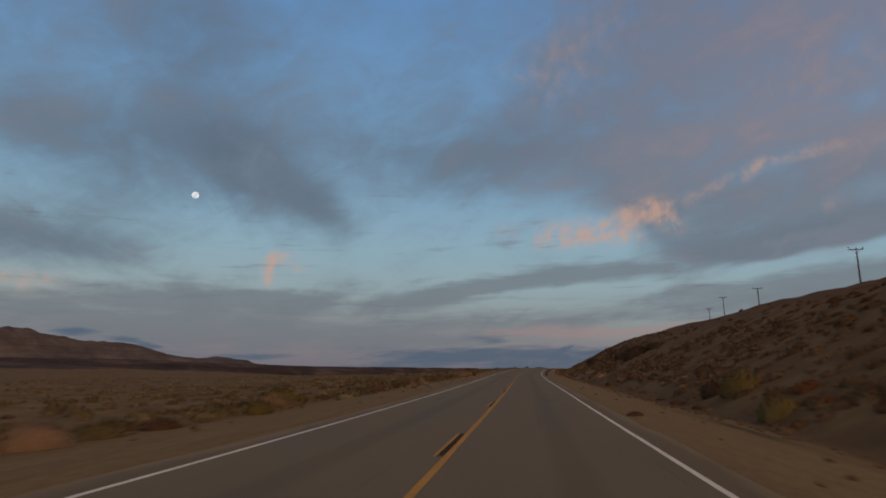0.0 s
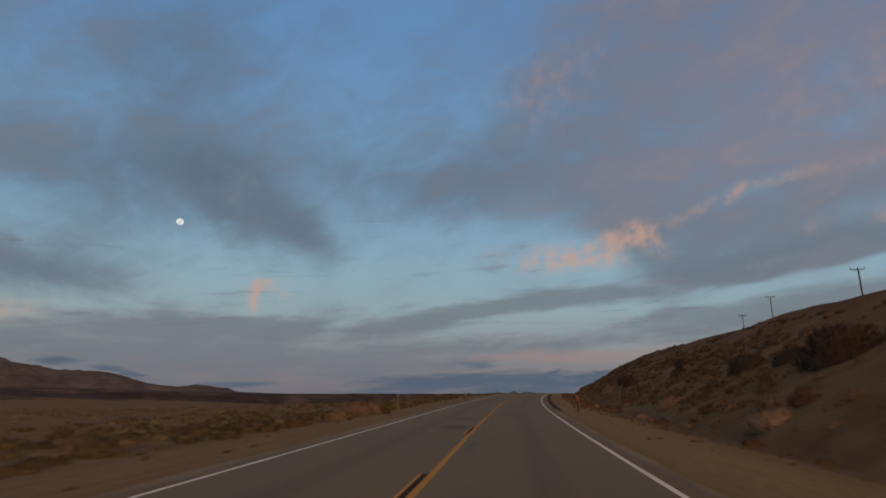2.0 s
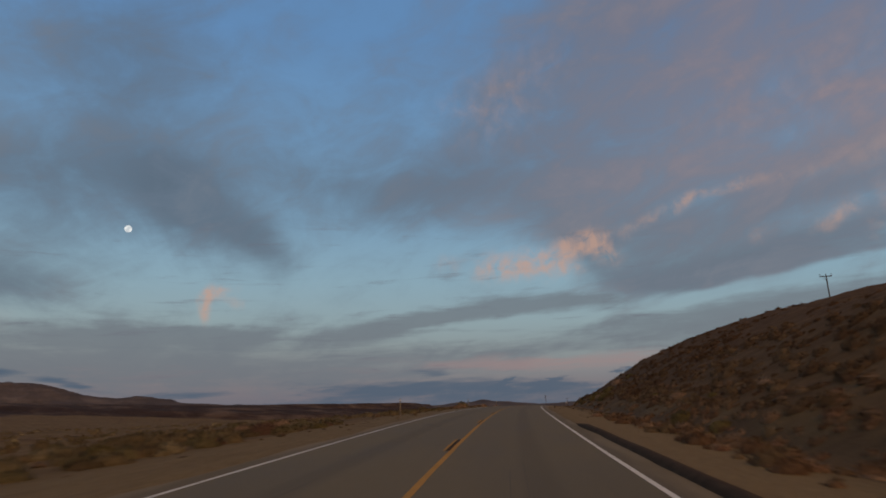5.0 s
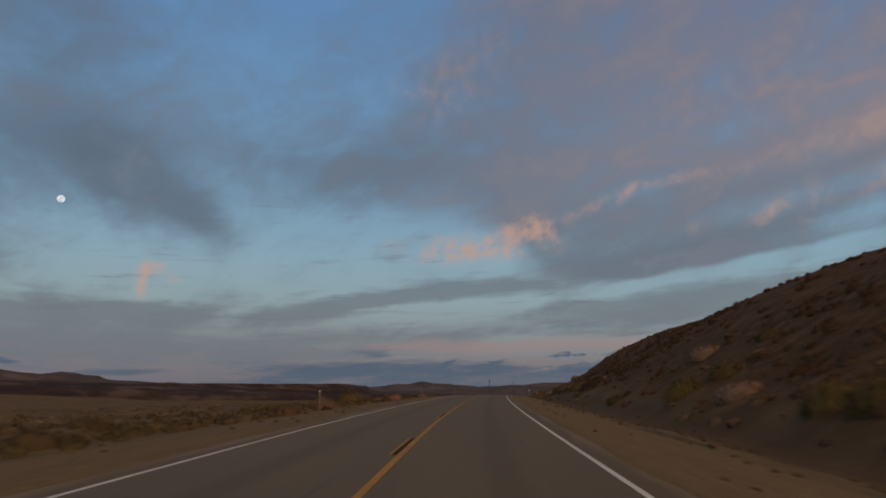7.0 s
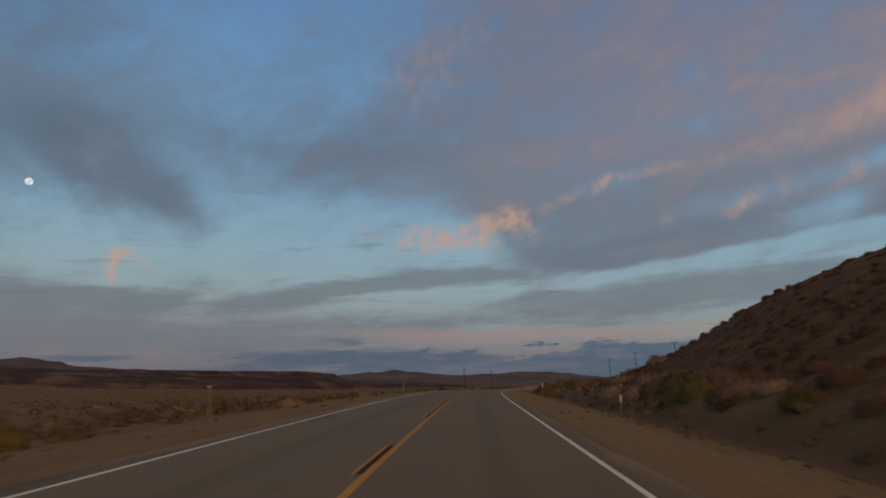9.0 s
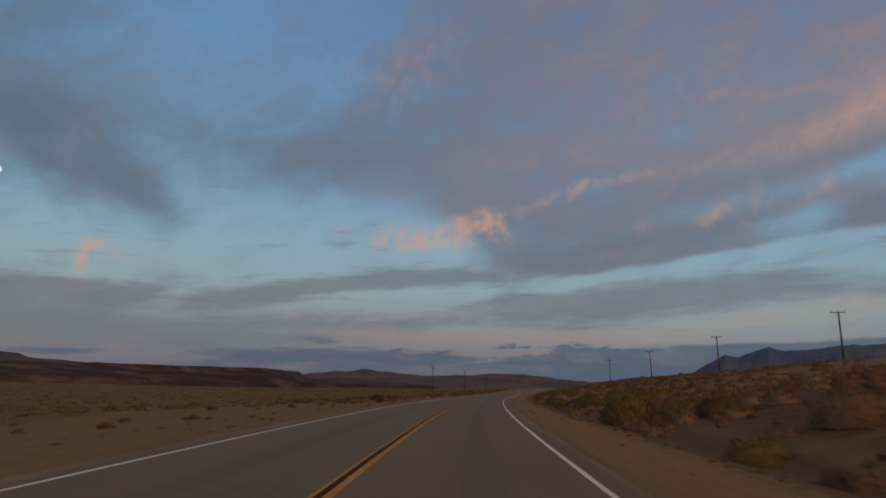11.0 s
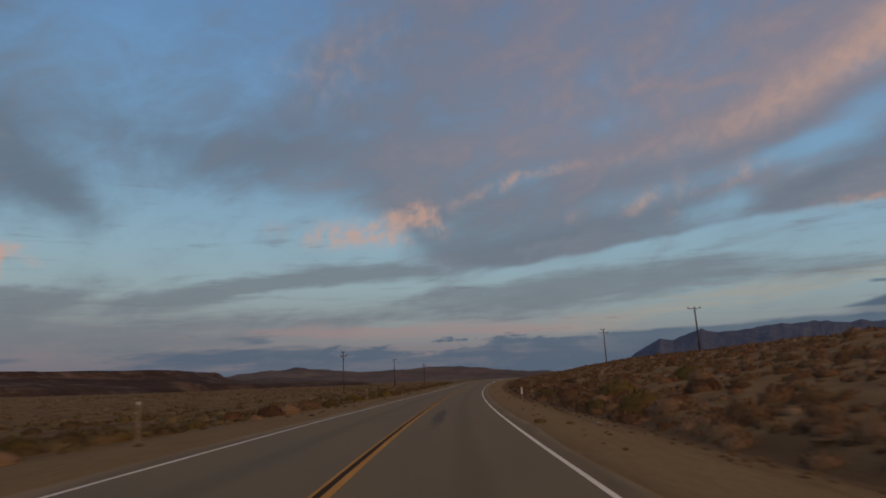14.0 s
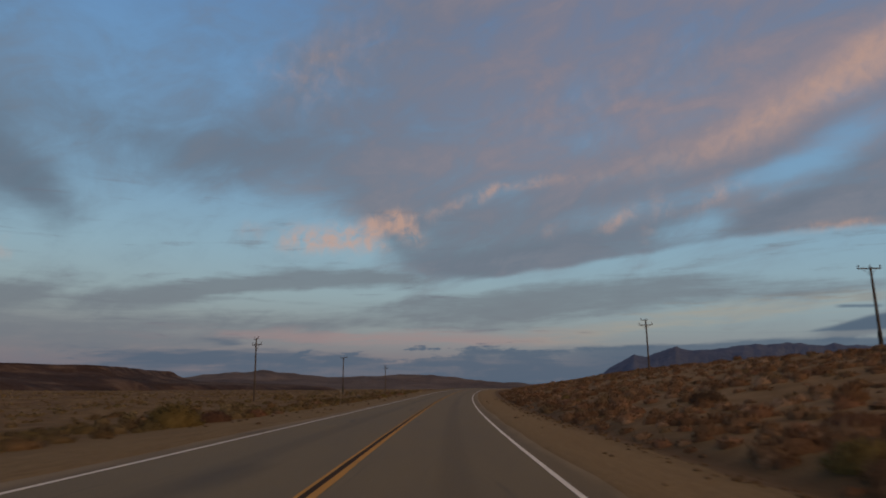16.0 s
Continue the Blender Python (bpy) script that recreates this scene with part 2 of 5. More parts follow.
# a slate shelf of cloud along the horizon, its top climbing to the right
rim = stops(calc("MULTIPLY_ADD", u_deg, 0.01, 0.5), *[(0.5 + u * 0.01, (v * 0.1,) * 3) for u, v in (
    (-18, 0.3), (-12, 1.1), (-4, 1.6), (6, 2.1), (12.5, 2.6), (17, 3.0), (21.5, 3.0), (26.5, 3.35), (31, 3.65), (35, 3.9), (40, 4.1), (46, 4.2), (50, 4.2))])
depth = calc("SUBTRACT", calc("MULTIPLY", rim, 10.0), v_deg)
ragged_rim = calc("ADD", lined, calc("MULTIPLY_ADD", heaps, 0.8, -0.4))
depth = calc("ADD", depth, calc("MULTIPLY", ragged_rim, ramp(u_deg, 12.0, 30.0, 5.0, 0.9)))
shelf = calc("MULTIPLY", ramp(depth, -0.06, 0.26), ramp(u_deg, -16.0, 2.0, 0.4, 1.0))
breaks = calc("MAXIMUM", ramp(ragged_rim, -0.22, 0.06, 0.4, 1.0), ramp(u_deg, 16.0, 28.0, 0.0, 0.93))
shelf = calc("MULTIPLY", shelf, breaks)
# a dark wedge and a thin bar float over its far end
keen_v = calc("MULTIPLY_ADD", ragged_rim, 0.25, v_deg)
wedge_top = edge(u_deg, (40.6, 4.4), (41.1, 4.58), (42.4, 4.85), (43.6, 5.25), (44.8, 5.55), (46.5, 5.85), (50, 6.1), (56, 5.0))
wedge_low = edge(u_deg, (40.6, 4.5), (42.5, 4.52), (45.5, 4.62), (50, 4.7), (56, 5.2))
wedge = calc("MULTIPLY", calc("SUBTRACT", 1.0, over(keen_v, wedge_top, 0.16)), over(keen_v, wedge_low, 0.12))
bar = calc("MULTIPLY", ramp(calc("ABSOLUTE", calc("SUBTRACT", keen_v, 6.22)), 0.16, 0.04), ramp(calc("ABSOLUTE", calc("SUBTRACT", u_deg, 44.1)), 1.7, 0.9))
shelf = calc("MAXIMUM", shelf, calc("MAXIMUM", wedge, calc("MULTIPLY", bar, 0.8)))
clear = stops(calc("DIVIDE", v_deg, 90.0), (0.0, (0.145, 0.152, 0.188)), (0.022, (0.178, 0.18, 0.212)), (0.05, (0.225, 0.275, 0.302)),
              (0.075, (0.25, 0.345, 0.39)), (0.11, (0.235, 0.37, 0.46)), (0.16, (0.187, 0.335, 0.48)), (0.23, (0.152, 0.30, 0.495)),
              (0.32, (0.116, 0.248, 0.465)), (1.0, (0.06, 0.13, 0.27)))
nishita = node("ShaderNodeTexSky")
nishita.sky_type, nishita.sun_disc, nishita.altitude = "NISHITA", False, 900
nishita.sun_elevation, nishita.sun_rotation = radians(1.0), radians(154)
clear = blend(0.02, clear, nishita.outputs[0], "ADD")
tone = stops(calc("ADD", calc("MULTIPLY", heaps, 0.55), calc("MULTIPLY", wisps, 0.45)), (0.34, (0.115, 0.142, 0.190)), (0.5, (0.150, 0.179, 0.240)), (0.64, (0.202, 0.214, 0.265)))
warmth = calc("MULTIPLY", ramp(u_deg, -14.0, 28.0, 0.0, 1.0), ramp(calc("SUBTRACT", v_deg, calc("MULTIPLY", u_deg, 0.12)), 8.0, 17.0, 0.3, 1.0))
tone = blend(warmth, blend(1.0, tone, (0.80, 0.85, 0.83), "MULTIPLY"), blend(1.0, tone, (1.44, 1.05, 0.90), "MULTIPLY"))
# cloud over the place where the sun went down still takes its light
west = node("ShaderNodeVectorMath", "DOT_PRODUCT")
put(west.inputs[0], way)
west.inputs[1].default_value = (0.40, -0.87, 0.28)
afterglow = ramp(west.outputs["Value"], 0.1, 0.95)
tone = blend(afterglow, tone, (1.25, 0.78, 0.46))
sky = blend(calc("MULTIPLY", cover, 0.86), clear, tone)
sky = blend(calc("MULTIPLY", cover_low, 0.74), sky, (0.157, 0.179, 0.207))
sky = blend(calc("MULTIPLY", glow_low, 0.74), sky, blend(ramp(u_deg, 14.0, 32.0), (0.335, 0.24, 0.235), (0.36, 0.335, 0.275)))
sky = blend(calc("MULTIPLY", calc("MAXIMUM", dim_low, shelf), 0.82), sky, (0.072, 0.112, 0.166))
sky = blend(calc("MULTIPLY", glow, 0.74), sky, (0.56, 0.345, 0.26))
# the moon, a little less than full
MOON = Vector((-math.sin(radians(26.5)) * math.cos(radians(13.1)), math.cos(radians(26.5)) * math.cos(radians(13.1)), math.sin(radians(13.1))))
apart = node("ShaderNodeVectorMath", "DISTANCE")
put(apart.inputs[0], way)
apart.inputs[1].default_value = MOON
disc = ramp(apart.outputs["Value"], 0.0049, 0.0040)
seas = stops(grain(way, 160.0, 2.0), (0.4, (0.62, 0.66, 0.68)), (0.6, (0.90, 0.92, 0.90)))
sky = blend(disc, sky, seas)
back = node("ShaderNodeBackground")
put(back.inputs[0], sky)
back.inputs[1].default_value = 0.975
put(node("ShaderNodeOutputWorld").inputs[0], back.outputs[0])

# the last of the afterglow, from behind on the right
sun = new("sun", bpy.data.lights.new("sun", "SUN"))
sun.data.energy, sun.data.angle, sun.data.color = 0.48, radians(60), (1.0, 0.66, 0.38)
sun.matrix_world = look((40, -87, 36), (0, 0, 0))


# ---- materials ----
def material(name):
    mat = bpy.data.materials.new(name)
    mat.use_nodes = True
    tools = start_tree(mat.node_tree)
    node, put = tools[:2]
    shader = node("ShaderNodeBsdfPrincipled")
    put(node("ShaderNodeOutputMaterial").inputs[0], shader.outputs[0])
    return mat, shader, tools


def bump(tools, shader, height, strength, distance):
    node, put = tools[:2]
    nd = node("ShaderNodeBump")
    nd.inputs["Strength"].default_value, nd.inputs["Distance"].default_value = strength, distance
    put(nd.inputs["Height"], height)
    put(shader.inputs["Normal"], nd.outputs[0])


def soil_material():
    # u of the sheet is the distance from the road's middle, v the way along it, both in metres
    mat, shader, tools = material("desert_soil")
    node, put, calc, blend, ramp, stops, grain, moved = tools
    place = node("ShaderNodeTexCoord").outputs["Object"]
    uv = node("ShaderNodeUVMap")
    uv.uv_map = "along"
    parts = node("ShaderNodeSeparateXYZ")
    put(parts.inputs[0], uv.outputs[0])
    across = calc("ABSOLUTE", parts.outputs[0])
    broad = grain(place, 0.035, 5.0, 0.6, 0.4)
    patch = grain(place, 0.35, 5.0, 0.62, 0.3)
    fine = grain(place, 6.0, 4.0, 0.65)
    grit = grain(place, 34.0, 2.0, 0.6)
    open_soil = stops(patch, (0.34, (0.102, 0.065, 0.029)), (0.5, (0.128, 0.084, 0.036)), (0.64, (0.163, 0.110, 0.052)))
    scrubby = stops(patch, (0.36, (0.077, 0.045, 0.020)), (0.52, (0.121, 0.076, 0.033)), (0.68, (0.177, 0.117, 0.055)))
    field = blend(ramp(broad, 0.4, 0.62), open_soil, scrubby)
    gravel = stops(fine, (0.3, (0.122, 0.085, 0.040)), (0.5, (0.157, 0.110, 0.053)), (0.72, (0.202, 0.147, 0.074)))
    tracks = grain(moved(uv.outputs[0], size=(0.28, 6.0, 1.0)), 1.0, 4.0, 0.6)
    gravel = blend(ramp(tracks, 0.42, 0.64, 0.0, 0.45), gravel, (0.112, 0.074, 0.035))
    # a bare pull-out beside the left lane
    bay = calc("MULTIPLY", ramp(calc("ABSOLUTE", calc("SUBTRACT", parts.outputs[1], 374.0)), 40.0, 26.0), ramp(parts.outputs[0], 0.0, -1.0))
    across = calc("SUBTRACT", across, calc("MULTIPLY", bay, 13.0))
    edge = calc("ADD", across, calc("MULTIPLY", calc("SUBTRACT", patch, 0.5), 5.0))
    col = blend(ramp(edge, 6.6, 8.4), gravel, field)
    # the long slope past the hill is paler and sandier
    sandy = calc("MULTIPLY", ramp(parts.outputs[0], 9.0, 11.0), ramp(parts.outputs[1], 350.0, 400.0))
    col = blend(calc("MULTIPLY", sandy, ramp(patch, 0.36, 0.62, 0.25, 0.8)), col, (0.190, 0.126, 0.066))
    # graded ridge and the darker ditch behind it
    ridge = ramp(calc("ABSOLUTE", calc("SUBTRACT", parts.outputs[0], 5.6)), 1.5, 0.9)
    col = blend(calc("MULTIPLY", ridge, ramp(fine, 0.35, 0.6, 0.2, 0.5)), col, (0.205, 0.140, 0.068))
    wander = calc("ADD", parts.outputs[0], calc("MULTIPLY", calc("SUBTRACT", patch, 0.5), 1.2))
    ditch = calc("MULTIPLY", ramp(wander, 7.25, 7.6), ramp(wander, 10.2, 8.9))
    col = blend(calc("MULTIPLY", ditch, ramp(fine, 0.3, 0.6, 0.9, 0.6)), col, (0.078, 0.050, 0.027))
    # shade of the little scarp where the shoulder ends, painted into the soil
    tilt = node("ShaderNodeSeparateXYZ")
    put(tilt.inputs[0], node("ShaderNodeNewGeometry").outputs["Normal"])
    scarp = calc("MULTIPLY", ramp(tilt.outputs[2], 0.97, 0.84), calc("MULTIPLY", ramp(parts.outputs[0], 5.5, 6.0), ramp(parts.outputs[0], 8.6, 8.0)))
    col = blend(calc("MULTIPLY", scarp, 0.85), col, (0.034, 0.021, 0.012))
    hill = ramp(calc("MULTIPLY", calc("SUBTRACT", parts.outputs[0], 9.0), ramp(parts.outputs[1], 330.0, 430.0, 1.0, 0.0)), 0.0, 2.6)
    stony = stops(grain(place, 0.9, 6.0, 0.7, 0.5), (0.36, (0.055, 0.0285, 0.0125)), (0.5, (0.084, 0.0455, 0.020)), (0.66, (0.130, 0.074, 0.034)))
    # loose tan soil lies over the foot of the first part of the hill
    cover = calc("MAXIMUM", ramp(parts.outputs[0], 17.0, 30.0), ramp(parts.outputs[1], 150.0, 230.0))
    col = blend(calc("MULTIPLY", hill, calc("MULTIPLY_ADD", cover, 0.66, 0.28)), col, stony)
    col = blend(ramp(grit, 0.35, 0.7, 0.0, 0.35), col, blend(1.0, col, (0.55, 0.52, 0.5), "MULTIPLY"))
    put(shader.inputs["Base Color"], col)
    shader.inputs["Roughness"].default_value = 0.95
    shader.inputs["Specular IOR Level"].default_value = 0.1
    bump(tools, shader, calc("ADD", calc("MULTIPLY", patch, 0.6), calc("MULTIPLY", fine, 0.25)), 0.7, 0.25)
    return mat


def asphalt_material(name, dark=1.0):
    mat, shader, tools = material(name)
    node, put, calc, blend, ramp, stops, grain, moved = tools
    place = node("ShaderNodeTexCoord").outputs["Object"]
    uv = node("ShaderNodeUVMap")
    uv.uv_map = "along"
    lanes = node("ShaderNodeSeparateXYZ")
    put(lanes.inputs[0], uv.outputs[0])
    stone = grain(place, 55.0, 3.0, 0.7)
    patch = grain(moved(uv.outputs[0], size=(1.0, 6.0, 1.0)), 0.7, 5.0, 0.6)
    stain = grain(moved(uv.outputs[0], size=(0.8, 5.0, 1.0)), 0.5, 4.0, 0.6, 0.6)
    col = stops(stone, (0.3, (0.092 * dark, 0.073 * dark, 0.041 * dark)), (0.52, (0.130 * dark, 0.103 * dark, 0.058 * dark)),
                (0.75, (0.184 * dark, 0.149 * dark, 0.087 * dark)))
    col = blend(ramp(patch, 0.38, 0.66, 0.0, 0.5), col, blend(1.0, col, (0.72, 0.71, 0.70), "MULTIPLY"))
    # paler wheel paths, an oil-darkened strip between them
    off = calc("ABSOLUTE", lanes.outputs[0])
    wheel = calc("ABSOLUTE", calc("SUBTRACT", off, 1.85))
    col = blend(calc("MULTIPLY", ramp(wheel, 0.45, 0.1), 0.4), col, blend(1.0, col, (0.6, 0.6, 0.62), "MULTIPLY"))
    # past the edge line the paving is older and dust lies thicker towards the verge
    col = blend(ramp(off, 3.5, 3.7, 0.0, 0.85), col, blend(1.0, col, (0.86, 0.80, 0.72), "MULTIPLY"))
    dust = calc("ADD", off, calc("MULTIPLY", calc("SUBTRACT", patch, 0.5), 1.6))
    col = blend(ramp(dust, 3.75, 4.25, 0.0, 0.85), col, (0.172 * dark, 0.124 * dark, 0.064 * dark))
    seal = grain(moved(uv.outputs[0], size=(0.12, 16.0, 1.0)), 1.0, 3.0, 0.6, 0.4)
    col = blend(ramp(seal, 0.66, 0.72, 0.0, 0.4), col, (0.05 * dark, 0.043 * dark, 0.034 * dark))
    col = blend(ramp(stain, 0.63, 0.72, 0.0, 0.5), col, (0.035, 0.032, 0.03))
    # oil smeared along the inner wheel path, and a few smaller spills
    for along, off_middle, half_long, half_wide, strength in ((466.0, 0.92, 9.0, 0.28, 0.75), (88.5, -0.75, 1.6, 0.7, 0.6), (96.0, -0.9, 1.4, 0.6, 0.5), (102.0, 1.2, 3.0, 0.6, 0.4), (508.0, -1.6, 2.6, 0.5, 0.4)):
        a = calc("DIVIDE", calc("SUBTRACT", lanes.outputs[1], along), half_long)
        b = calc("DIVIDE", calc("SUBTRACT", lanes.outputs[0], off_middle), half_wide)
        reach = calc("SQRT", calc("MULTIPLY_ADD", a, a, calc("MULTIPLY", b, b)))
        spill = ramp(calc("ADD", reach, calc("MULTIPLY", calc("SUBTRACT", patch, 0.5), 1.6)), 1.15, 0.35, 0.0, strength)
        col = blend(spill, col, (0.040 * dark, 0.034 * dark, 0.026 * dark))
    put(shader.inputs["Base Color"], col)
    put(shader.inputs["Roughness"], ramp(patch, 0.3, 0.7, 0.86, 0.76))
    shader.inputs["Specular IOR Level"].default_value = 0.2
    bump(tools, shader, stone, 0.35, 0.006)
    return mat


def paint_material(name, colour, worn):
    mat, shader, tools = material(name)
    node, put, calc, blend, ramp, stops, grain, moved = tools
    place = node("ShaderNodeTexCoord").outputs["Object"]
    wear = grain(place, 9.0, 6.0, 0.7)
    slow = grain(place, 0.6, 3.0)
    col = blend(ramp(slow, 0.35, 0.65, 0.0, 0.35), colour, tuple(c * 0.7 for c in colour))
    col = blend(ramp(wear, 0.56, 0.66, 0.0, worn), col, (0.12, 0.105, 0.09))
    put(shader.inputs["Base Color"], col)
    shader.inputs["Roughness"].default_value = 0.9
    shader.inputs["Specular IOR Level"].default_value = 0.05
    bump(tools, shader, grain(place, 60.0, 2.0), 0.2, 0.004)
    return mat


def rock_material(name, dark, mid, pale, size):
    mat, shader, tools = material(name)
    node, put, calc, blend, ramp, stops, grain, moved = tools
    place = node("ShaderNodeTexCoord").outputs["Object"]
    height = node("ShaderNodeSeparateXYZ")
    put(height.inputs[0], place)
    blotch = grain(place, 1.0 / size, 6.0, 0.65, 0.5)
    beds = grain(moved(place, size=(size * 4, size * 4, size * 0.12)), 1.0, 4.0, 0.6)
    col = stops(calc("ADD", calc("MULTIPLY", blotch, 0.65), calc("MULTIPLY", beds, 0.35)), (0.36, dark), (0.5, mid), (0.63, pale))
    put(shader.inputs["Base Color"], col)
    shader.inputs["Roughness"].default_value = 0.95
    shader.inputs["Specular IOR Level"].default_value = 0.1
    bump(tools, shader, blotch, 0.8, size * 0.2)
    return mat


def plant_material(name, by_object, *colours):
    # colour differs from bush to bush and a little from leaf to leaf
    mat, shader, tools = material(name)
    node, put, calc, blend, ramp, stops, grain, moved = tools
    if by_object:
        which = node("ShaderNodeObjectInfo").outputs["Random"]
    else:
        nd = node("ShaderNodeAttribute")
        nd.attribute_name = "tone"
        which = nd.outputs["Fac"]
    leaf = node("ShaderNodeNewGeometry").outputs["Random Per Island"]
    col = stops(which, *[(i / max(1, len(colours) - 1), c) for i, c in enumerate(colours)])
    col = blend(leaf, blend(1.0, col, (0.84, 0.83, 0.81), "MULTIPLY"), blend(1.0, col, (1.14, 1.13, 1.10), "MULTIPLY"))
    # tufts and gaps too fine to model
    place = node("ShaderNodeTexCoord").outputs["Object"]
    tuft = grain(moved(place, size=(1.0, 1.0, 2.2)), 19.0, 4.0, 0.7, 0.5)
    col = blend(ramp(tuft, 0.38, 0.64), blend(1.0, col, (0.78, 0.77, 0.76), "MULTIPLY"), blend(1.0, col, (1.42, 1.40, 1.36), "MULTIPLY"))
    # thin dry leaves: half of the light goes through them
    front, back, both = node("ShaderNodeBsdfDiffuse"), node("ShaderNodeBsdfTranslucent"), node("ShaderNodeMixShader")
    for leaf_side in (front, back):
        put(leaf_side.inputs["Color"], col)
    put(both.inputs[0], 0.42), put(both.inputs[1], front.outputs[0]), put(both.inputs[2], back.outputs[0])
    for nd in mat.node_tree.nodes:
        if nd.bl_idname == "ShaderNodeOutputMaterial":
            put(nd.inputs[0], both.outputs[0])
    mat.node_tree.nodes.remove(shader)
    return mat


def plain_material(name, dark, pale, scale, rough=0.8, metal=0.0, stretch=1.0, gloss=0.4):
    mat, shader, tools = material(name)
    node, put, calc, blend, ramp, stops, grain, moved = tools
    place = node("ShaderNodeTexCoord").outputs["Object"]
    streak = grain(moved(place, size=(1, 1, stretch)), scale, 5.0, 0.65)
    put(shader.inputs["Base Color"], stops(streak, (0.35, dark), (0.65, pale)))
    shader.inputs["Roughness"].default_value, shader.inputs["Metallic"].default_value = rough, metal
    shader.inputs["Specular IOR Level"].default_value = gloss
    bump(tools, shader, streak, 0.3, 0.01)
    return mat


SOIL = soil_material()
ASPHALT = asphalt_material("worn_asphalt")
BERM = plain_material("dirty_black_asphalt", (0.033, 0.023, 0.016), (0.068, 0.046, 0.030), 6.0, 0.95, 0.0, 1.0, 0.04)
WHITE = paint_material("white_road_paint", (0.60, 0.58, 0.53), 0.45)
YELLOW = paint_material("yellow_road_paint", (0.375, 0.205, 0.058), 0.6)
BLACK = paint_material("black_road_paint", (0.036, 0.023, 0.014), 0.25)
MESA_ROCK = rock_material("mesa_rock", (0.023, 0.015, 0.012), (0.045, 0.028, 0.021), (0.117, 0.081, 0.059), 34.0)
FAR_ROCK = rock_material("far_rock", (0.058, 0.048, 0.048), (0.083, 0.067, 0.063), (0.125, 0.101, 0.090), 120.0)
# the blue of far haze is put into this ridge's rock colour
BLUE_ROCK = rock_material("haze_blue_rock", (0.057, 0.074, 0.122), (0.072, 0.090, 0.142), (0.091, 0.111, 0.161), 260.0)
STONE = rock_material("field_stone", (0.053, 0.034, 0.021), (0.090, 0.059, 0.036), (0.136, 0.094, 0.061), 0.3)
CLOD = rock_material("soil_clod", (0.06, 0.04, 0.024), (0.10, 0.068, 0.038), (0.15, 0.105, 0.06), 0.3)
WOOD = plain_material("weathered_pole_wood", (0.040, 0.030, 0.024), (0.095, 0.074, 0.058), 9.0, 0.9, 0.0, 14.0)
STEEL = plain_material("galvanised_steel", (0.16, 0.16, 0.165), (0.30, 0.30, 0.305), 14.0, 0.5, 0.7)
GLAZE = plain_material("brown_porcelain", (0.05, 0.026, 0.018), (0.09, 0.045, 0.03), 20.0, 0.25)
POST_WHITE = plain_material("faded_tan_plastic", (0.16, 0.122, 0.085), (0.27, 0.215, 0.155), 7.0, 0.7)
POST_BROWN = plain_material("rusted_steel_post", (0.075, 0.045, 0.032), (0.14, 0.088, 0.06), 12.0, 0.75, 0.2)
ORANGE = plain_material("faded_orange_plastic", (0.36, 0.12, 0.035), (0.48, 0.17, 0.05), 8.0, 0.6)
REFLECTOR = plain_material("reflector_sheet", (0.48, 0.47, 0.44), (0.64, 0.63, 0.60), 30.0, 0.25)
PAPER = plain_material("torn_paper", (0.48, 0.47, 0.44), (0.66, 0.65, 0.62), 20.0, 0.8)
RUBBER = plain_material("dark_rubber", (0.018, 0.017, 0.017), (0.04, 0.038, 0.036), 20.0, 0.8)
DRY = ((0.159, 0.094, 0.055), (0.209, 0.130, 0.077), (0.276, 0.185, 0.119), (0.173, 0.123, 0.070), (0.228, 0.126, 0.076), (0.332, 0.233, 0.156))
HILL_DRY = ((0.105, 0.060, 0.032), (0.130, 0.077, 0.045), (0.160, 0.102, 0.060), (0.120, 0.080, 0.045), (0.129, 0.079, 0.048), (0.191, 0.128, 0.074))
HILL_FOLIAGE = plant_material("rust_brown_shrub_leaf", False, *HILL_DRY)
FOLIAGE = plant_material("dry_shrub_leaf", False, *DRY)
PLAIN_DRY = ((0.129, 0.092, 0.051), (0.165, 0.121, 0.066), (0.211, 0.162, 0.090), (0.142, 0.114, 0.057), (0.177, 0.114, 0.062), (0.258, 0.206, 0.121))
PLAIN_FOLIAGE = plant_material("faded_shrub_leaf", False, *PLAIN_DRY)
SHRUB_TAN = plant_material("tan_shrub_leaf", True, (0.207, 0.132, 0.084), (0.292, 0.195, 0.126), (0.368, 0.256, 0.174))
SHRUB_DARK = plant_material("brown_shrub_leaf", True, (0.128, 0.076, 0.054), (0.175, 0.103, 0.068), (0.227, 0.124, 0.077))
SHRUB_DEEP = plant_material("deep_olive_shrub_leaf", True, (0.082, 0.058, 0.039), (0.104, 0.073, 0.051))
SHRUB_RUST = plant_material("rust_shrub_leaf", True, (0.185, 0.081, 0.044), (0.240, 0.108, 0.054))
SHRUB_OLIVE = plant_material("olive_shrub_leaf", True, (0.136, 0.104, 0.046), (0.182, 0.139, 0.056), (0.224, 0.168, 0.068))
TWIG = plain_material("dry_twig", (0.07, 0.05, 0.036), (0.15, 0.11, 0.08), 12.0, 0.9)


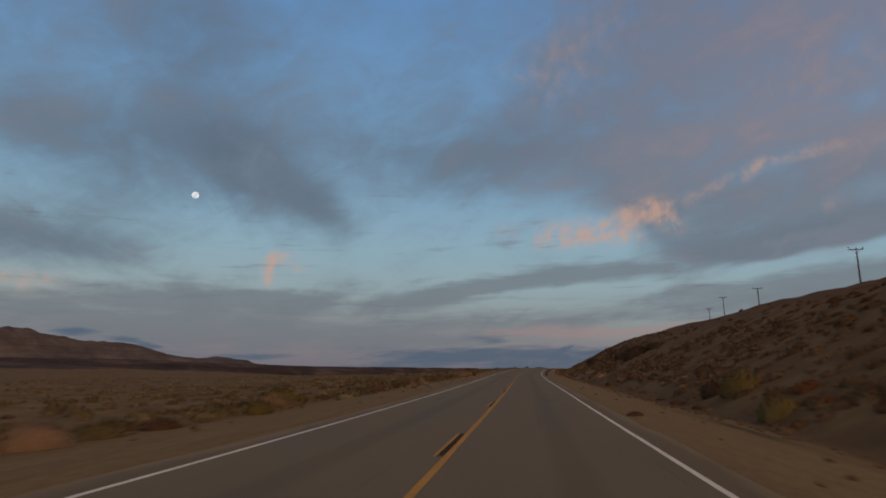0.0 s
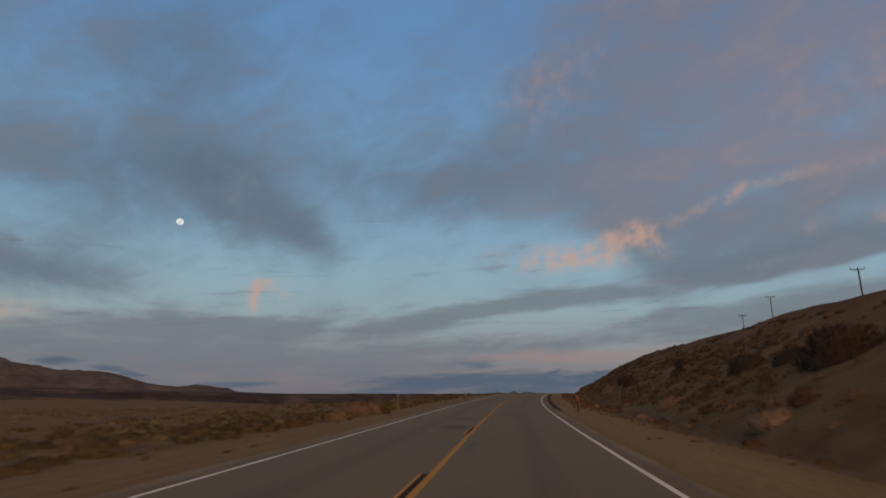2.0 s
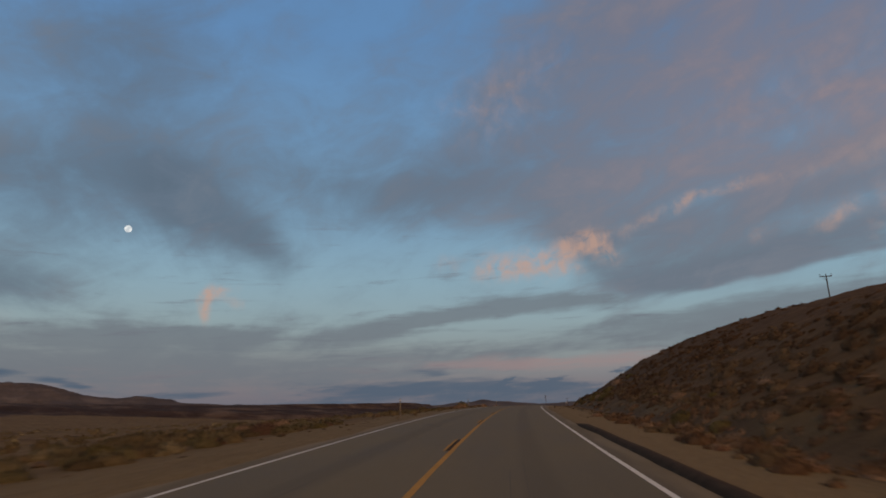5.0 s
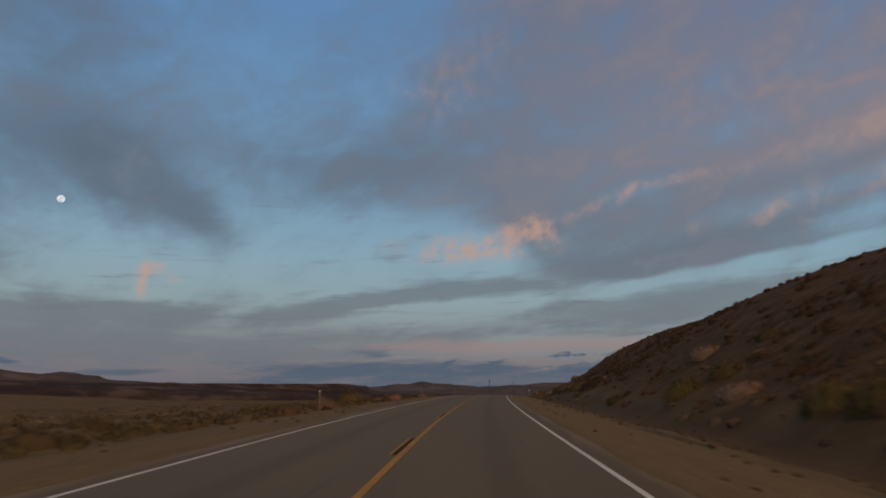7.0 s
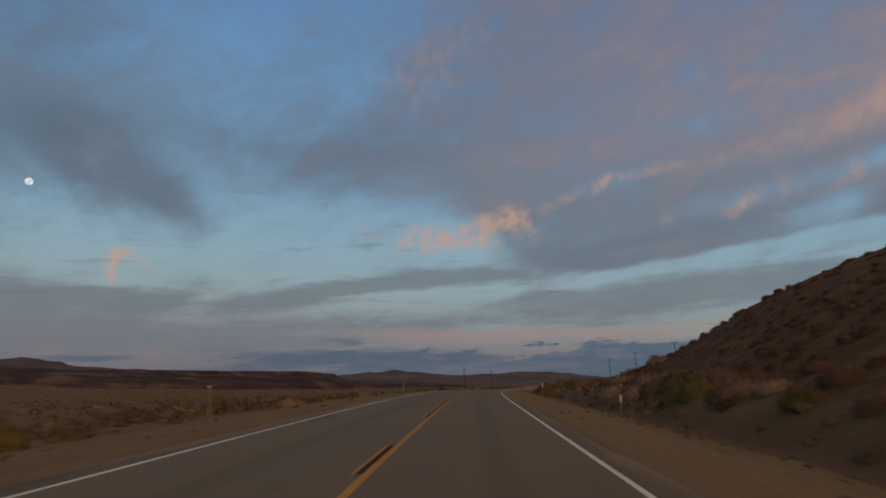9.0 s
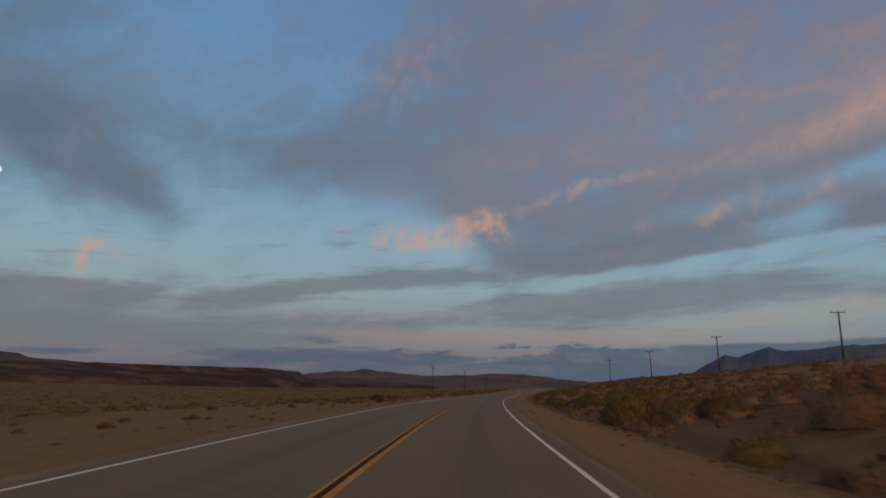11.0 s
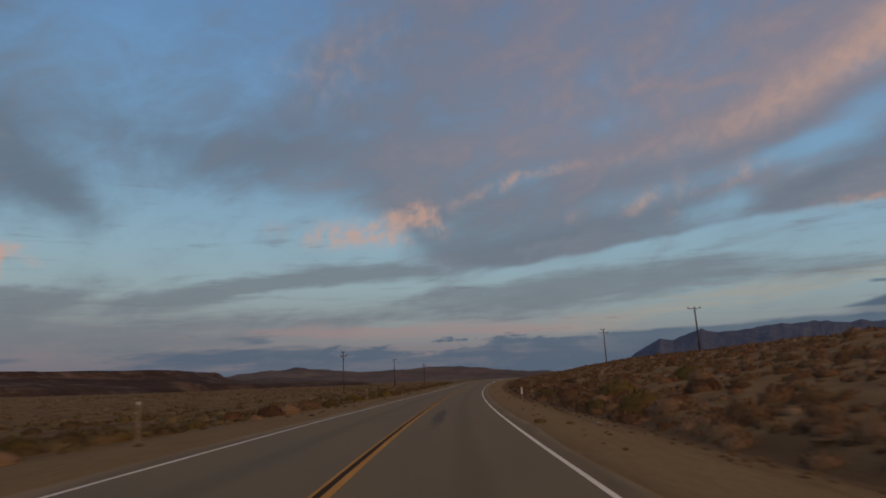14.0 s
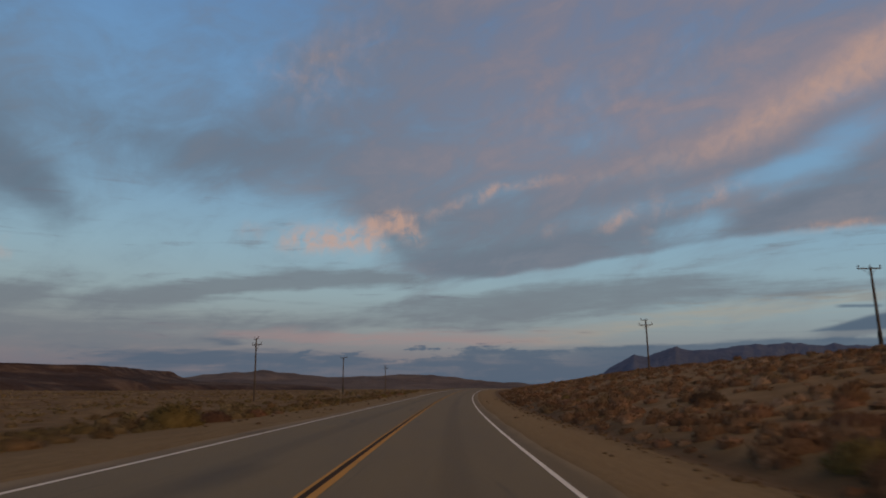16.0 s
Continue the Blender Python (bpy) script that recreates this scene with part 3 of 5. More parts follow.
# ---- the lie of the land ----
def wave(x, y, seed):
    """Smooth noise, -1 to 1, one cell to a unit."""
    xi, yi = np.floor(x), np.floor(y)
    fx, fy = x - xi, y - yi
    fx, fy = fx * fx * (3 - 2 * fx), fy * fy * (3 - 2 * fy)

    def lattice(i, j):
        h = np.sin(i * 127.1 + j * 311.7 + seed * 74.7) * 43758.5453
        return (h - np.floor(h)) * 2 - 1

    top = lattice(xi, yi) * (1 - fx) + lattice(xi + 1, yi) * fx
    low_row = lattice(xi, yi + 1) * (1 - fx) + lattice(xi + 1, yi + 1) * fx
    return top * (1 - fy) + low_row * fy


def rough(x, y, cell, seed, octaves=3):
    return sum(wave(x / cell * 2 ** k, y / cell * 2 ** k, seed + k) * 0.5 ** k for k in range(octaves))


def ease(x, lo, hi):
    q = np.clip((x - lo) / (hi - lo), 0, 1)
    return q * q * (3 - 2 * q)


# the road's heading (degrees) and grade (per cent) every 36 m
HEADING = (0.0, 0.1, 0.42, -0.19, -2.17, -3.49, -4.51, -5.98, -6.89, -7.48, -9.18, -11.0, -11.84, -13.25, -14.2, -15.08, -15.89, -16.9, -17.92, -18.93, -19.94, -21.5, -23.5, -25.0)
GRADE = (0.62, 1.24, 1.38, 1.8, 2.29, 2.18, 1.3, 0.65, 0.49, -0.02, -0.77, -1.1, -1.18, -1.16, -0.78, -0.33, 0.15, 0.54, 0.7, 0.5, 0.2, 0.0, 0.0, 0.0)
KNOTS = np.arange(len(HEADING)) * 36.0
S_LINE = np.arange(-600.0, 5200.0, 1.0)
TURN = np.radians(np.interp(S_LINE, KNOTS, HEADING))
SLOPE = np.where(S_LINE < -100, 0, np.interp(S_LINE, KNOTS, GRADE)) / 100


def summed(values):
    run = np.concatenate([[0], np.cumsum((values[1:] + values[:-1]) / 2)])
    return run - run[600]


X_LINE, Y_LINE, Z_LINE = summed(-np.sin(TURN)), summed(np.cos(TURN)), summed(SLOPE)
FAN = radians(-9.0)


def plan(s, d):
    """Place on the map of the point s metres along the road and d metres to the right of its middle."""
    a = np.interp(s, S_LINE, TURN)
    near = np.clip(d, -350, 350)
    rest = d - near
    x = np.interp(s, S_LINE, X_LINE) + near * np.cos(a) + rest * math.cos(FAN)
    y = np.interp(s, S_LINE, Y_LINE) + near * np.sin(a) + rest * math.sin(FAN)
    return x, y


def road_z(s, d):
    return np.interp(s, S_LINE, Z_LINE) - 0.015 * np.abs(d)


def fan_z(x, y):
    """The plain climbs towards the hills on its far left."""
    return np.interp(-x, (130, 230, 330, 430, 520, 1500), (0, 3.5, 10.0, 16.5, 18.5, 21.0)) * ease(y, 120, 800)


def land_z(s, d):
    """Height of the natural ground."""
    s, d = np.broadcast_arrays(np.asarray(s, float), np.asarray(d, float))
    base = np.interp(s, S_LINE, Z_LINE)
    side = np.abs(d)
    verge = -0.015 * side - 0.05 - 0.11 * ease(side, 3.6, 4.1) * ease(-side, -4.55, -4.1) - 0.04 * ease(side, 4.4, 8.0)
    # right: windrow, ditch, cut slope, hill; the hill runs out into a long gentle rise
    crest = np.interp(s, (0, 60, 110, 150, 215, 250, 270, 288, 300, 311, 320, 327, 336, 346, 356, 370, 385, 410), (10.4, 10.6, 10.6, 10.2, 10.7, 12.25, 12.8, 12.4, 11.6, 11.6, 12.0, 11.9, 10.1, 7.8, 6.6, 5.4, 4.6, 4.0))
    foot = np.interp(s, (0, 120, 170, 210, 280, 310, 330), (9.2, 9.0, 8.5, 8.2, 8.1, 8.5, 8.9))
    q = np.clip((d - foot) / (35.1 - foot), 0, 1)
    cut = crest * (1 - (1 - q) ** 1.45) * (0.8 + 0.2 * ease(q, 0, 0.45))
    cut = cut + 0.10 * np.clip(d - 35, 0, 28) + 0.03 * np.clip(d - 63, 0, 300)
    rate = np.interp(s, (380, 440, 514, 566, 622, 700, 900), (0.12, 0.185, 0.195, 0.203, 0.207, 0.20, 0.18))
    long_rise = rate * np.clip(d - 8.6, 0, 33.4) + np.interp(s, (520, 620), (0.15, 0.115)) * np.clip(d - 42, 0, 50) + 0.03 * np.clip(d - 92, 0, 500)
    hold = ease(-s, -420, -345)
    right = hold * cut + (1 - hold) * long_rise
    right = right * ease(-s, -1800, -900)
    lip = 6.95 + 0.22 * rough(s, s * 0, 11.0, 17, 2)
    sharp = np.interp(s, (0, 45, 62, 100, 200, 212, 245, 255, 290, 320, 380, 392, 440, 450, 458, 474, 486, 520), (1, 1, 0.4, 0.3, 0.3, 1, 1, 0.6, 0.9, 0.5, 0.4, 1, 1, 0.6, 1, 1, 0.3, 0.2))
    sharp = sharp * np.clip(0.55 + 0.8 * rough(s, s * 0 + 3, 7.0, 19, 2), 0.0, 1.0)
    ditch = 0.10 * sharp * (ease(d, lip, lip + 0.08) - ease(d, lip + 0.7, lip + 3.0)) - 0.20 * np.exp(-((d - 8.8) / 0.8) ** 2)
    # left: a low bank down to the plain
    left = -np.interp(-d, (6.5, 12, 30, 100, 300, 700, 1200, 4000), (0, 0.35, 1.5, 3.6, 6.0, 9.5, 11.5, 15.0))
    x, y = plan(s, d)
    left = left + fan_z(x, y) * ease(side, 60, 200)
    hum = ease(side, 7.0, 16.0)
    bumps = hum * (0.22 * rough(x, y, 9.0, 3) + 0.12 * wave(x / 1.7, y / 1.7, 9)) + ease(side, 20, 80) * 0.6 * rough(x, y, 45.0, 5)
    gullies = hold * ease(d, 11, 22) * 0.3 * rough(s * 1.0, d * 0.35, 13.0, 15)
    return base + verge + np.where(d > 0, right + ditch * ease(d, 5.5, 6.5), left) + np.where(d > 0, bumps + gullies, bumps * 1.1)


def grow(first, step, factor, last):
    out = [first]
    while out[-1] < last:
        out.append(out[-1] + step)
        step *= factor
    return out


def mesh_from(name, verts, faces, mat, uvs=None, smooth=True):
    me = bpy.data.meshes.new(name)
    me.from_pydata(verts, [], faces)
    me.materials.append(mat)
    if uvs is not None:
        layer = me.uv_layers.new(name="along")
        loops = np.empty(len(me.loops), dtype=np.int32)
        me.loops.foreach_get("vertex_index", loops)
        layer.data.foreach_set("uv", np.asarray(uvs, dtype=np.float32)[loops].ravel())
    if smooth:
        me.polygons.foreach_set("use_smooth", np.ones(len(me.polygons), dtype=bool))
    return me


def grid_faces(rows, cols):
    i = np.arange((rows - 1) * cols).reshape(rows - 1, cols)[:, :-1].ravel()
    return np.stack([i, i + 1, i + cols + 1, i + cols], 1).tolist()


def sheet(name, s_vals, d_vals, height, mat):
    s, d = np.meshgrid(np.asarray(s_vals, float), np.asarray(d_vals, float), indexing="ij")
    x, y = plan(s, d)
    z = height(s, d)
    verts = np.stack([x.ravel(), y.ravel(), z.ravel()], 1)
    return mesh_from(name, verts.tolist(), grid_faces(*s.shape), mat, np.stack([d.ravel(), s.ravel()], 1))


def structure(name, me, label, category):
    return tagged(new(name, me), label, category, "", "structure")


def part(name, me, parent, label=""):
    ob = new(name, me)
    ob.parent = parent
    return tagged(ob, label)


s_rows = [-500, -350, -240, -160, -110, -80, -60] + list(np.arange(-48, 760, 1.8)) + grow(762.0, 3.0, 1.06, 4900.0)
out_r = [0, 2, 3.6, 4.1] + list(np.arange(4.4, 6.5, 0.4)) + list(np.arange(6.6, 7.65, 0.07)) + list(np.arange(7.8, 14, 0.4)) + list(np.arange(14, 46, 1.0)) + grow(46.0, 1.2, 1.07, 4200.0)
d_cols = [-v for v in reversed(out_r[1:])] + out_r
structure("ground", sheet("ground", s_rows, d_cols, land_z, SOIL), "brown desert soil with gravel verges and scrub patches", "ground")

# ---- road ----
EDGE = 4.18
s_road = np.arange(-60.0, 1000.0, 2.0)


def pavement_mesh():
    cols = np.array([-EDGE - 0.12, -EDGE, -3.0, -1.5, 0.0, 1.5, 3.0, EDGE, EDGE + 0.12])
    s, d = np.meshgrid(s_road, cols, indexing="ij")
    ragged = 0.10 * rough(s, np.sign(d) * 50, 5.0, 21)
    d = d + np.where(np.abs(d) > 4, np.sign(d) * ragged, 0)
    x, y = plan(s, d)
    z = road_z(s, d) - np.where(np.abs(s * 0 + cols) > EDGE + 0.05, 0.12, 0.0)
    return mesh_from("road", np.stack([x.ravel(), y.ravel(), z.ravel()], 1).tolist(), grid_faces(*s.shape), ASPHALT, np.stack([d.ravel(), s.ravel()], 1), False)


road = structure("road", pavement_mesh(), "two-lane road of worn grey-brown asphalt", "road")


def stripe(name, s0, s1, d0, d1, mat, label, lift=0.004):
    s_vals = np.unique(np.concatenate([[s0], s_road[(s_road > s0) & (s_road < s1)], [s1]]))
    s, d = np.meshgrid(s_vals, np.array([d0, d1]), indexing="ij")
    if d1 < 1 and d0 > -1:
        # the painter's centre line wanders a little
        d = d + np.interp(s, (10, 25, 60, 110, 220, 275, 330, 365, 385, 400, 450, 490, 510), (-0.10, -0.09, -0.05, -0.01, -0.015, -0.03, 0.0, 0.03, 0.03, 0.0, 0.0, 0.03, 0.04))
    d = d + 0.008 * wave(s / 1.3, d * 9, 33)
    x, y = plan(s, d)
    z = road_z(s, d) + lift
    return part(name, mesh_from(name, np.stack([x.ravel(), y.ravel(), z.ravel()], 1).tolist(), grid_faces(*s.shape), mat), road, label)


stripe("white_edge_line", -60, 990, -3.645, -3.549, WHITE, "solid white edge line")
stripe("white_edge_line", -60, 990, 3.50, 3.605, WHITE, "solid white edge line")
stripe("yellow_line", -60, 990, -0.016, 0.095, YELLOW, "solid yellow centre line")
DOUBLE = 303.0
stripe("yellow_line", DOUBLE, 990, -0.18, -0.125, YELLOW, "second solid yellow centre line")
stripe("black_stripe", DOUBLE, 990, -0.121, -0.020, BLACK, "black paint between the yellow lines")
for k in range(-4, 20):
    s0 = 11.5 + 14.63 * k
    if s0 + 4 < DOUBLE:
        stripe("yellow_dash", s0, s0 + 4.0, -0.185, -0.125, YELLOW, "yellow passing dash")
        stripe("black_stripe", s0, s0 + 4.0, -0.121, -0.020, BLACK, "black paint beside the dash")


def berm_mesh(s0, s1):
    cols = np.array([4.14, 4.22, 4.30, 4.42, 4.52, 4.66])
    rise = np.array([-0.10, 0.05, 0.11, 0.12, 0.06, -0.14])
    s_vals = np.arange(s0, s1 + 0.1, 1.5)
    s, d = np.meshgrid(s_vals, cols, indexing="ij")
    d = d + 0.03 * wave(s / 3.0, s * 0, 41)
    x, y = plan(s, d)
    taper = np.minimum(ease(s, s0, s0 + 9), ease(-s, -s1, -s1 + 6))
    z = road_z(s, d) + np.where(rise > 0, (rise + 0.05) * taper - 0.05 + 0.01 * wave(s / 0.9, d * 5, 42), rise)
    return mesh_from("asphalt_berm", np.stack([x.ravel(), y.ravel(), z.ravel()], 1).tolist(), grid_faces(*s.shape), BERM, np.stack([d.ravel(), s.ravel()], 1))


structure("asphalt_berm", berm_mesh(111.5, 190.0), "low dark asphalt kerb along the pavement edge", "kerb")


# ---- mesas and mountains ----
def mesa_mesh():
    xs, ys = np.arange(-1500.0, 300.0, 11.0), np.concatenate([np.arange(560.0, 1300.0, 11.0), np.arange(1310.0, 1900.0, 45.0)])
    x, y = np.meshgrid(xs, ys, indexing="ij")
    wob = 26 * rough(x, y, 120.0, 51) + 7 * rough(x, y, 25.0, 55)
    front = np.interp(x, (-1500, -700, -400, -200, -63, 60), (690, 790, 880, 1040, 1185, 1400))
    inside = np.minimum(y - front, (-80 - x) * 2.6) + wob
    talus, cliff = ease(inside, -95, -8), ease(inside, -10, 9)
    top = np.interp(x, (-1500, -900, -520, -400, -300, -200, -63), (13.0, 13.5, 12.4, 9.6, 8.6, 9.6, 12.0))
    floor_z = -12.5 + fan_z(x, y)
    bench = ease(np.minimum(y - front + 120, 150 - x) + 1.6 * wob, -30, 40) * 10.5 * (0.5 + 0.5 * ease(x, -500, -100))
    z = floor_z + bench + (top - floor_z - bench) * (0.52 * talus + 0.48 * cliff) + 0.5 * rough(x, y, 30.0, 57) + 1.4 * talus * (1 - cliff) * rough(x, y, 16.0, 58)
    z = floor_z + (z - floor_z) * (0.1 + 0.9 * ease(x, -1000, -520))
    z = np.where(y > 1650, z - (y - 1650) * 0.08, z)
    return mesh_from("mesa", np.stack([x.ravel(), y.ravel(), z.ravel()], 1).tolist(), grid_faces(*x.shape), MESA_ROCK)


structure("mesa", mesa_mesh(), "long flat-topped dark brown mesa across the plain", "mesa")


def range_mesh(name, eye, reach, depth, profile, mat, seed, jag=0.05, foot=-18.0):
    """A far ridge: its skyline as seen from eye, in degrees right of north and degrees high."""
    us = np.arange(profile[0][0], profile[-1][0], 0.09)
    skyline = np.interp(us, [p[0] for p in profile], [p[1] for p in profile])
    deep = np.concatenate([np.linspace(-1, 0, 17), np.linspace(0.06, 0.6, 10)])
    u, q = np.meshgrid(us, deep, indexing="ij")
    far = reach + depth * q
    x, y = eye[0] + far * np.sin(np.radians(u)), eye[1] + far * np.cos(np.radians(u))
    top = eye[2] + reach * np.tan(np.radians(skyline))[:, None] - foot
    top = top * (1 + jag * rough(us, us * 0, 1.1, seed + 20, 3))[:, None]
    ridge = np.clip(1 - np.abs(q), 0, 1) ** 1.15
    spur = rough(x, y, reach * 0.035, seed, 4)
    body = ridge * (1 + 0.35 * spur * (1 - ridge)) + 0.025 * rough(x, y, reach * 0.012, seed + 7, 3) * ease(ridge, 0.02, 0.4)
    z = foot + top * body
    return mesh_from(name, np.stack([x.ravel(), y.ravel(), z.ravel()], 1).tolist(), grid_faces(*u.shape), mat)


structure("mountain_range", range_mesh("mountain_range", (51, 492, 3.9), 2800, 700, (
    (-13, -0.35), (-9, -0.3), (-6, -0.12), (-4.4, 0.2), (-2.5, 0.45), (-1.2, 0.5), (0.2, 0.70), (2, 0.52), (4.9, 0.32), (8, 0.5), (10, 0.62), (12, 0.75), (15.1, 0.6), (17.7, 0.38), (21, 0.3), (25, 0.1), (30, 0.0)),
    FAR_ROCK, 61), "low purple-brown desert mountains beyond the plain", "mountain")
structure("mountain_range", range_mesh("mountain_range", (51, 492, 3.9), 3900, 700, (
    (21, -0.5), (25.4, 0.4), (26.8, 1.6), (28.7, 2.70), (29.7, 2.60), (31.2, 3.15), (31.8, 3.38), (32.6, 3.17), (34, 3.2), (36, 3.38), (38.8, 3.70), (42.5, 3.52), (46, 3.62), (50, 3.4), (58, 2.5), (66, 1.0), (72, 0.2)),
    BLUE_ROCK, 71, 0.012), "dark mountain ridge behind the slope, coloured blue as if by haze", "mountain")
structure("mountain_range", range_mesh("mountain_range", (3, 120, 2.6), 4650, 450, (
    (-60, 1.2), (-52, 2.2), (-44, 2.8), (-38.4, 2.74), (-36.4, 2.22), (-33.6, 1.86), (-30.8, 1.72), (-28.7, 1.30), (-26.1, 0.82), (-25.0, 0.92), (-23.4, 0.92), (-22.4, 0.8), (-21.8, 0.55), (-19.4, 0.42), (-16, 0.3), (-12, 0.1), (-8, 0.0)),
    FAR_ROCK, 81), "rounded brown hills along the far side of the plain", "mountain")


# ---- shrubs ----
def shrub_shape(seed, stems, leaves, leaf, squash):
    """One bush, a metre in radius: a dense lumpy heart, small leaves laid over it, twigs out of it.
    Returns points, their outward normals, triangles for leaves and for twigs."""
    rnd = np.random.RandomState(seed)
    pts, tri_leaf, tri_twig = [], [], []

    def way_out(n):
        a = rnd.uniform(0, 2 * np.pi, n)
        up = rnd.uniform(0.0, 1.0, n) ** 0.85
        flat_r = np.sqrt(np.clip(1 - up * up, 0, 1))
        return np.stack([np.cos(a) * flat_r, np.sin(a) * flat_r, up], 1)

    lumps = way_out(8)

    def reach(v):
        return 0.74 + 0.26 * np.max(np.atleast_2d(v) @ lumps.T, axis=1) ** 3

    ring = 10 if leaves > 30 else 7
    tiers = (0.0, 0.3, 0.6, 0.86) if leaves > 30 else (0.0, 0.42, 0.8)
    for k, h in enumerate(tiers):
        for i in range(ring):
            a = 2 * math.pi * (i + 0.5 * k) / ring
            w = math.sqrt(1 - h * h)
            v = np.array([math.cos(a) * w, math.sin(a) * w, h])
            v = v * reach(v)[0] * rnd.uniform(0.66, 0.86)
            pts.append((v[0], v[1], v[2] * squash))
    pts.append((0, 0, 0.70 * squash))
    for k in range(len(tiers) - 1):
        for i in range(ring):
            a, b = k * ring + i, k * ring + (i + 1) % ring
            tri_leaf += [(a, b, a + ring), (b, b + ring, a + ring)]
    last = (len(tiers) - 1) * ring
    for i in range(ring):
        tri_leaf.append((last + i, last + (i + 1) % ring, last + ring))
    for v in way_out(stems):
        v = v * (1, 1, squash)
        tip = v * rnd.uniform(0.9, 1.12)
        root = np.array([v[0] * 0.12, v[1] * 0.12, 0.0])
        side = np.array([-v[1], v[0], 0.0])
        side = side / (np.linalg.norm(side) + 1e-6) * 0.012
        n = len(pts)
        bend = (root + tip) / 2 + np.array([v[0], v[1], 0.3]) * 0.07
        pts += [tuple(root - side), tuple(root + side), tuple(bend + side * 0.7), tuple(bend - side * 0.7), tuple(tip)]
        tri_twig += [(n, n + 1, n + 2), (n, n + 2, n + 3), (n + 3, n + 2, n + 4)]
    dirs = way_out(leaves)
    for out, far in zip(dirs, reach(dirs)):
        c = out * far * rnd.uniform(0.66, 0.98) * (1, 1, squash)
        facing = out + rnd.normal(0, 0.42, 3)
        facing = facing / np.linalg.norm(facing)
        up = np.array([0, 0, 0.75]) + out * 0.7 + rnd.normal(0, 0.32, 3)
        up = up - facing * (up @ facing) * 0.55
        up = up / (np.linalg.norm(up) + 1e-6)
        side = np.cross(up, facing)
        side = side / (np.linalg.norm(side) + 1e-6)
        size = leaf * rnd.uniform(0.6, 1.4)
        a, b, tip = c - side * size * 0.2 - up * size * 0.4, c + side * size * 0.2 - up * size * 0.4, c + up * size
        a[2], b[2] = max(a[2], 0.0), max(b[2], 0.0)
        n = len(pts)
        pts += [tuple(a), tuple(b), tuple(tip)]
        tri_leaf.append((n, n + 1, n + 2) if np.cross(b - a, tip - a) @ out > 0 else (n, n + 2, n + 1))
    pts = np.array(pts)
    away = pts * (1, 1, 1 / squash ** 2) + (0, 0, 0.25)
    return pts, away / np.linalg.norm(away, axis=1, keepdims=True), tri_leaf, tri_twig


def soften(me, normals):
    """Shades a bush as the rounded mass that its leaves make up."""
    layer = me.attributes.new("custom_normal", "FLOAT_VECTOR", "POINT")
    layer.data.foreach_set("vector", np.asarray(normals, dtype=np.float32).ravel())


def shrub_model(seed, mat, label, squash):
    pts, away, leafs, twigs = shrub_shape(seed, 60, 1100, 0.13, squash)
    base = new("desert_shrub")
    base.empty_display_size = 0.2
    tagged(base, label, "shrub", "shrubs beside the road")
    me = mesh_from("foliage", pts.tolist(), leafs, mat)
    soften(me, away)
    part("foliage", me, base)
    used = sorted({i for t in twigs for i in t})
    number = {v: i for i, v in enumerate(used)}
    part("stems", mesh_from("stems", pts[used].tolist(), [tuple(number[i] for i in t) for t in twigs], TWIG, None, False), base, "thin dry twigs")
    return base


MODELS = [shrub_model(1, SHRUB_TAN, "dry straw-coloured desert shrub on the gravel verge", 0.85), shrub_model(2, SHRUB_TAN, "pale tan rounded shrub with fine dry twigs", 0.95),
          shrub_model(3, SHRUB_DARK, "dark brown leafless desert shrub", 0.8), shrub_model(4, SHRUB_DARK, "low brown shrub with bare twigs", 0.7),
          shrub_model(5, SHRUB_OLIVE, "yellow-olive rabbitbrush in a loose dome", 0.9), shrub_model(6, SHRUB_OLIVE, "olive green desert bush with dense twigs", 1.0),
          shrub_model(8, SHRUB_DEEP, "dark olive-brown bush with dense twigs", 1.05),
          shrub_model(9, SHRUB_RUST, "rust-coloured dry shrub with dense fine stems", 0.85)]
rnd = random.Random(7)
taken = []


def plant(kind, s, d, radius, tall=1.0):
    """Sets one shrub; the first of each kind is the model itself."""
    x, y = plan(np.array(s), np.array(d))
    z = min(float(land_z(s + a * radius, d + b * radius)) for a, b in ((0, 0), (0.6, 0), (-0.6, 0), (0, 0.6), (0, -0.6))) - 0.03 * radius
    m = pose(float(x), float(y), z, rnd.uniform(-5, 5), rnd.uniform(-5, 5), rnd.uniform(0, 360))
    ob = MODELS[kind]
    if kind in planted:
        ob = copy_thing(MODELS[kind], m)
    planted.add(kind)
    ob.matrix_basis = m @ Matrix.Diagonal((radius, radius, radius * tall, 1))
    taken.append((s, d, radius))


planted = set()
# bushes that stand out: kind, along, across, radius, height
# 20 to 74 m along
for row in ((7, 20.6, 10.6, 0.35, 0.9), (7, 24.4, 10.7, 0.4, 0.9), (2, 25.0, 4.75, 0.32, 0.7), (5, 26.0, 9.8, 1.0, 1.0), (1, 27.0, -8.4, 0.9, 0.8), (7, 27.6, 11.4, 0.8, 0.8), (5, 30.0, -9.2, 1.1, 0.85),
            (5, 33.9, 10.8, 1.2, 1.0), (6, 36.5, 10.3, 1.0, 1.0), (2, 42.6, 10.3, 0.9, 0.6), (2, 66.0, 11.0, 1.1, 0.9), (0, 72.0, 10.4, 1.0, 0.9), (5, 74.5, 9.9, 0.7, 0.7)):
    plant(*row)
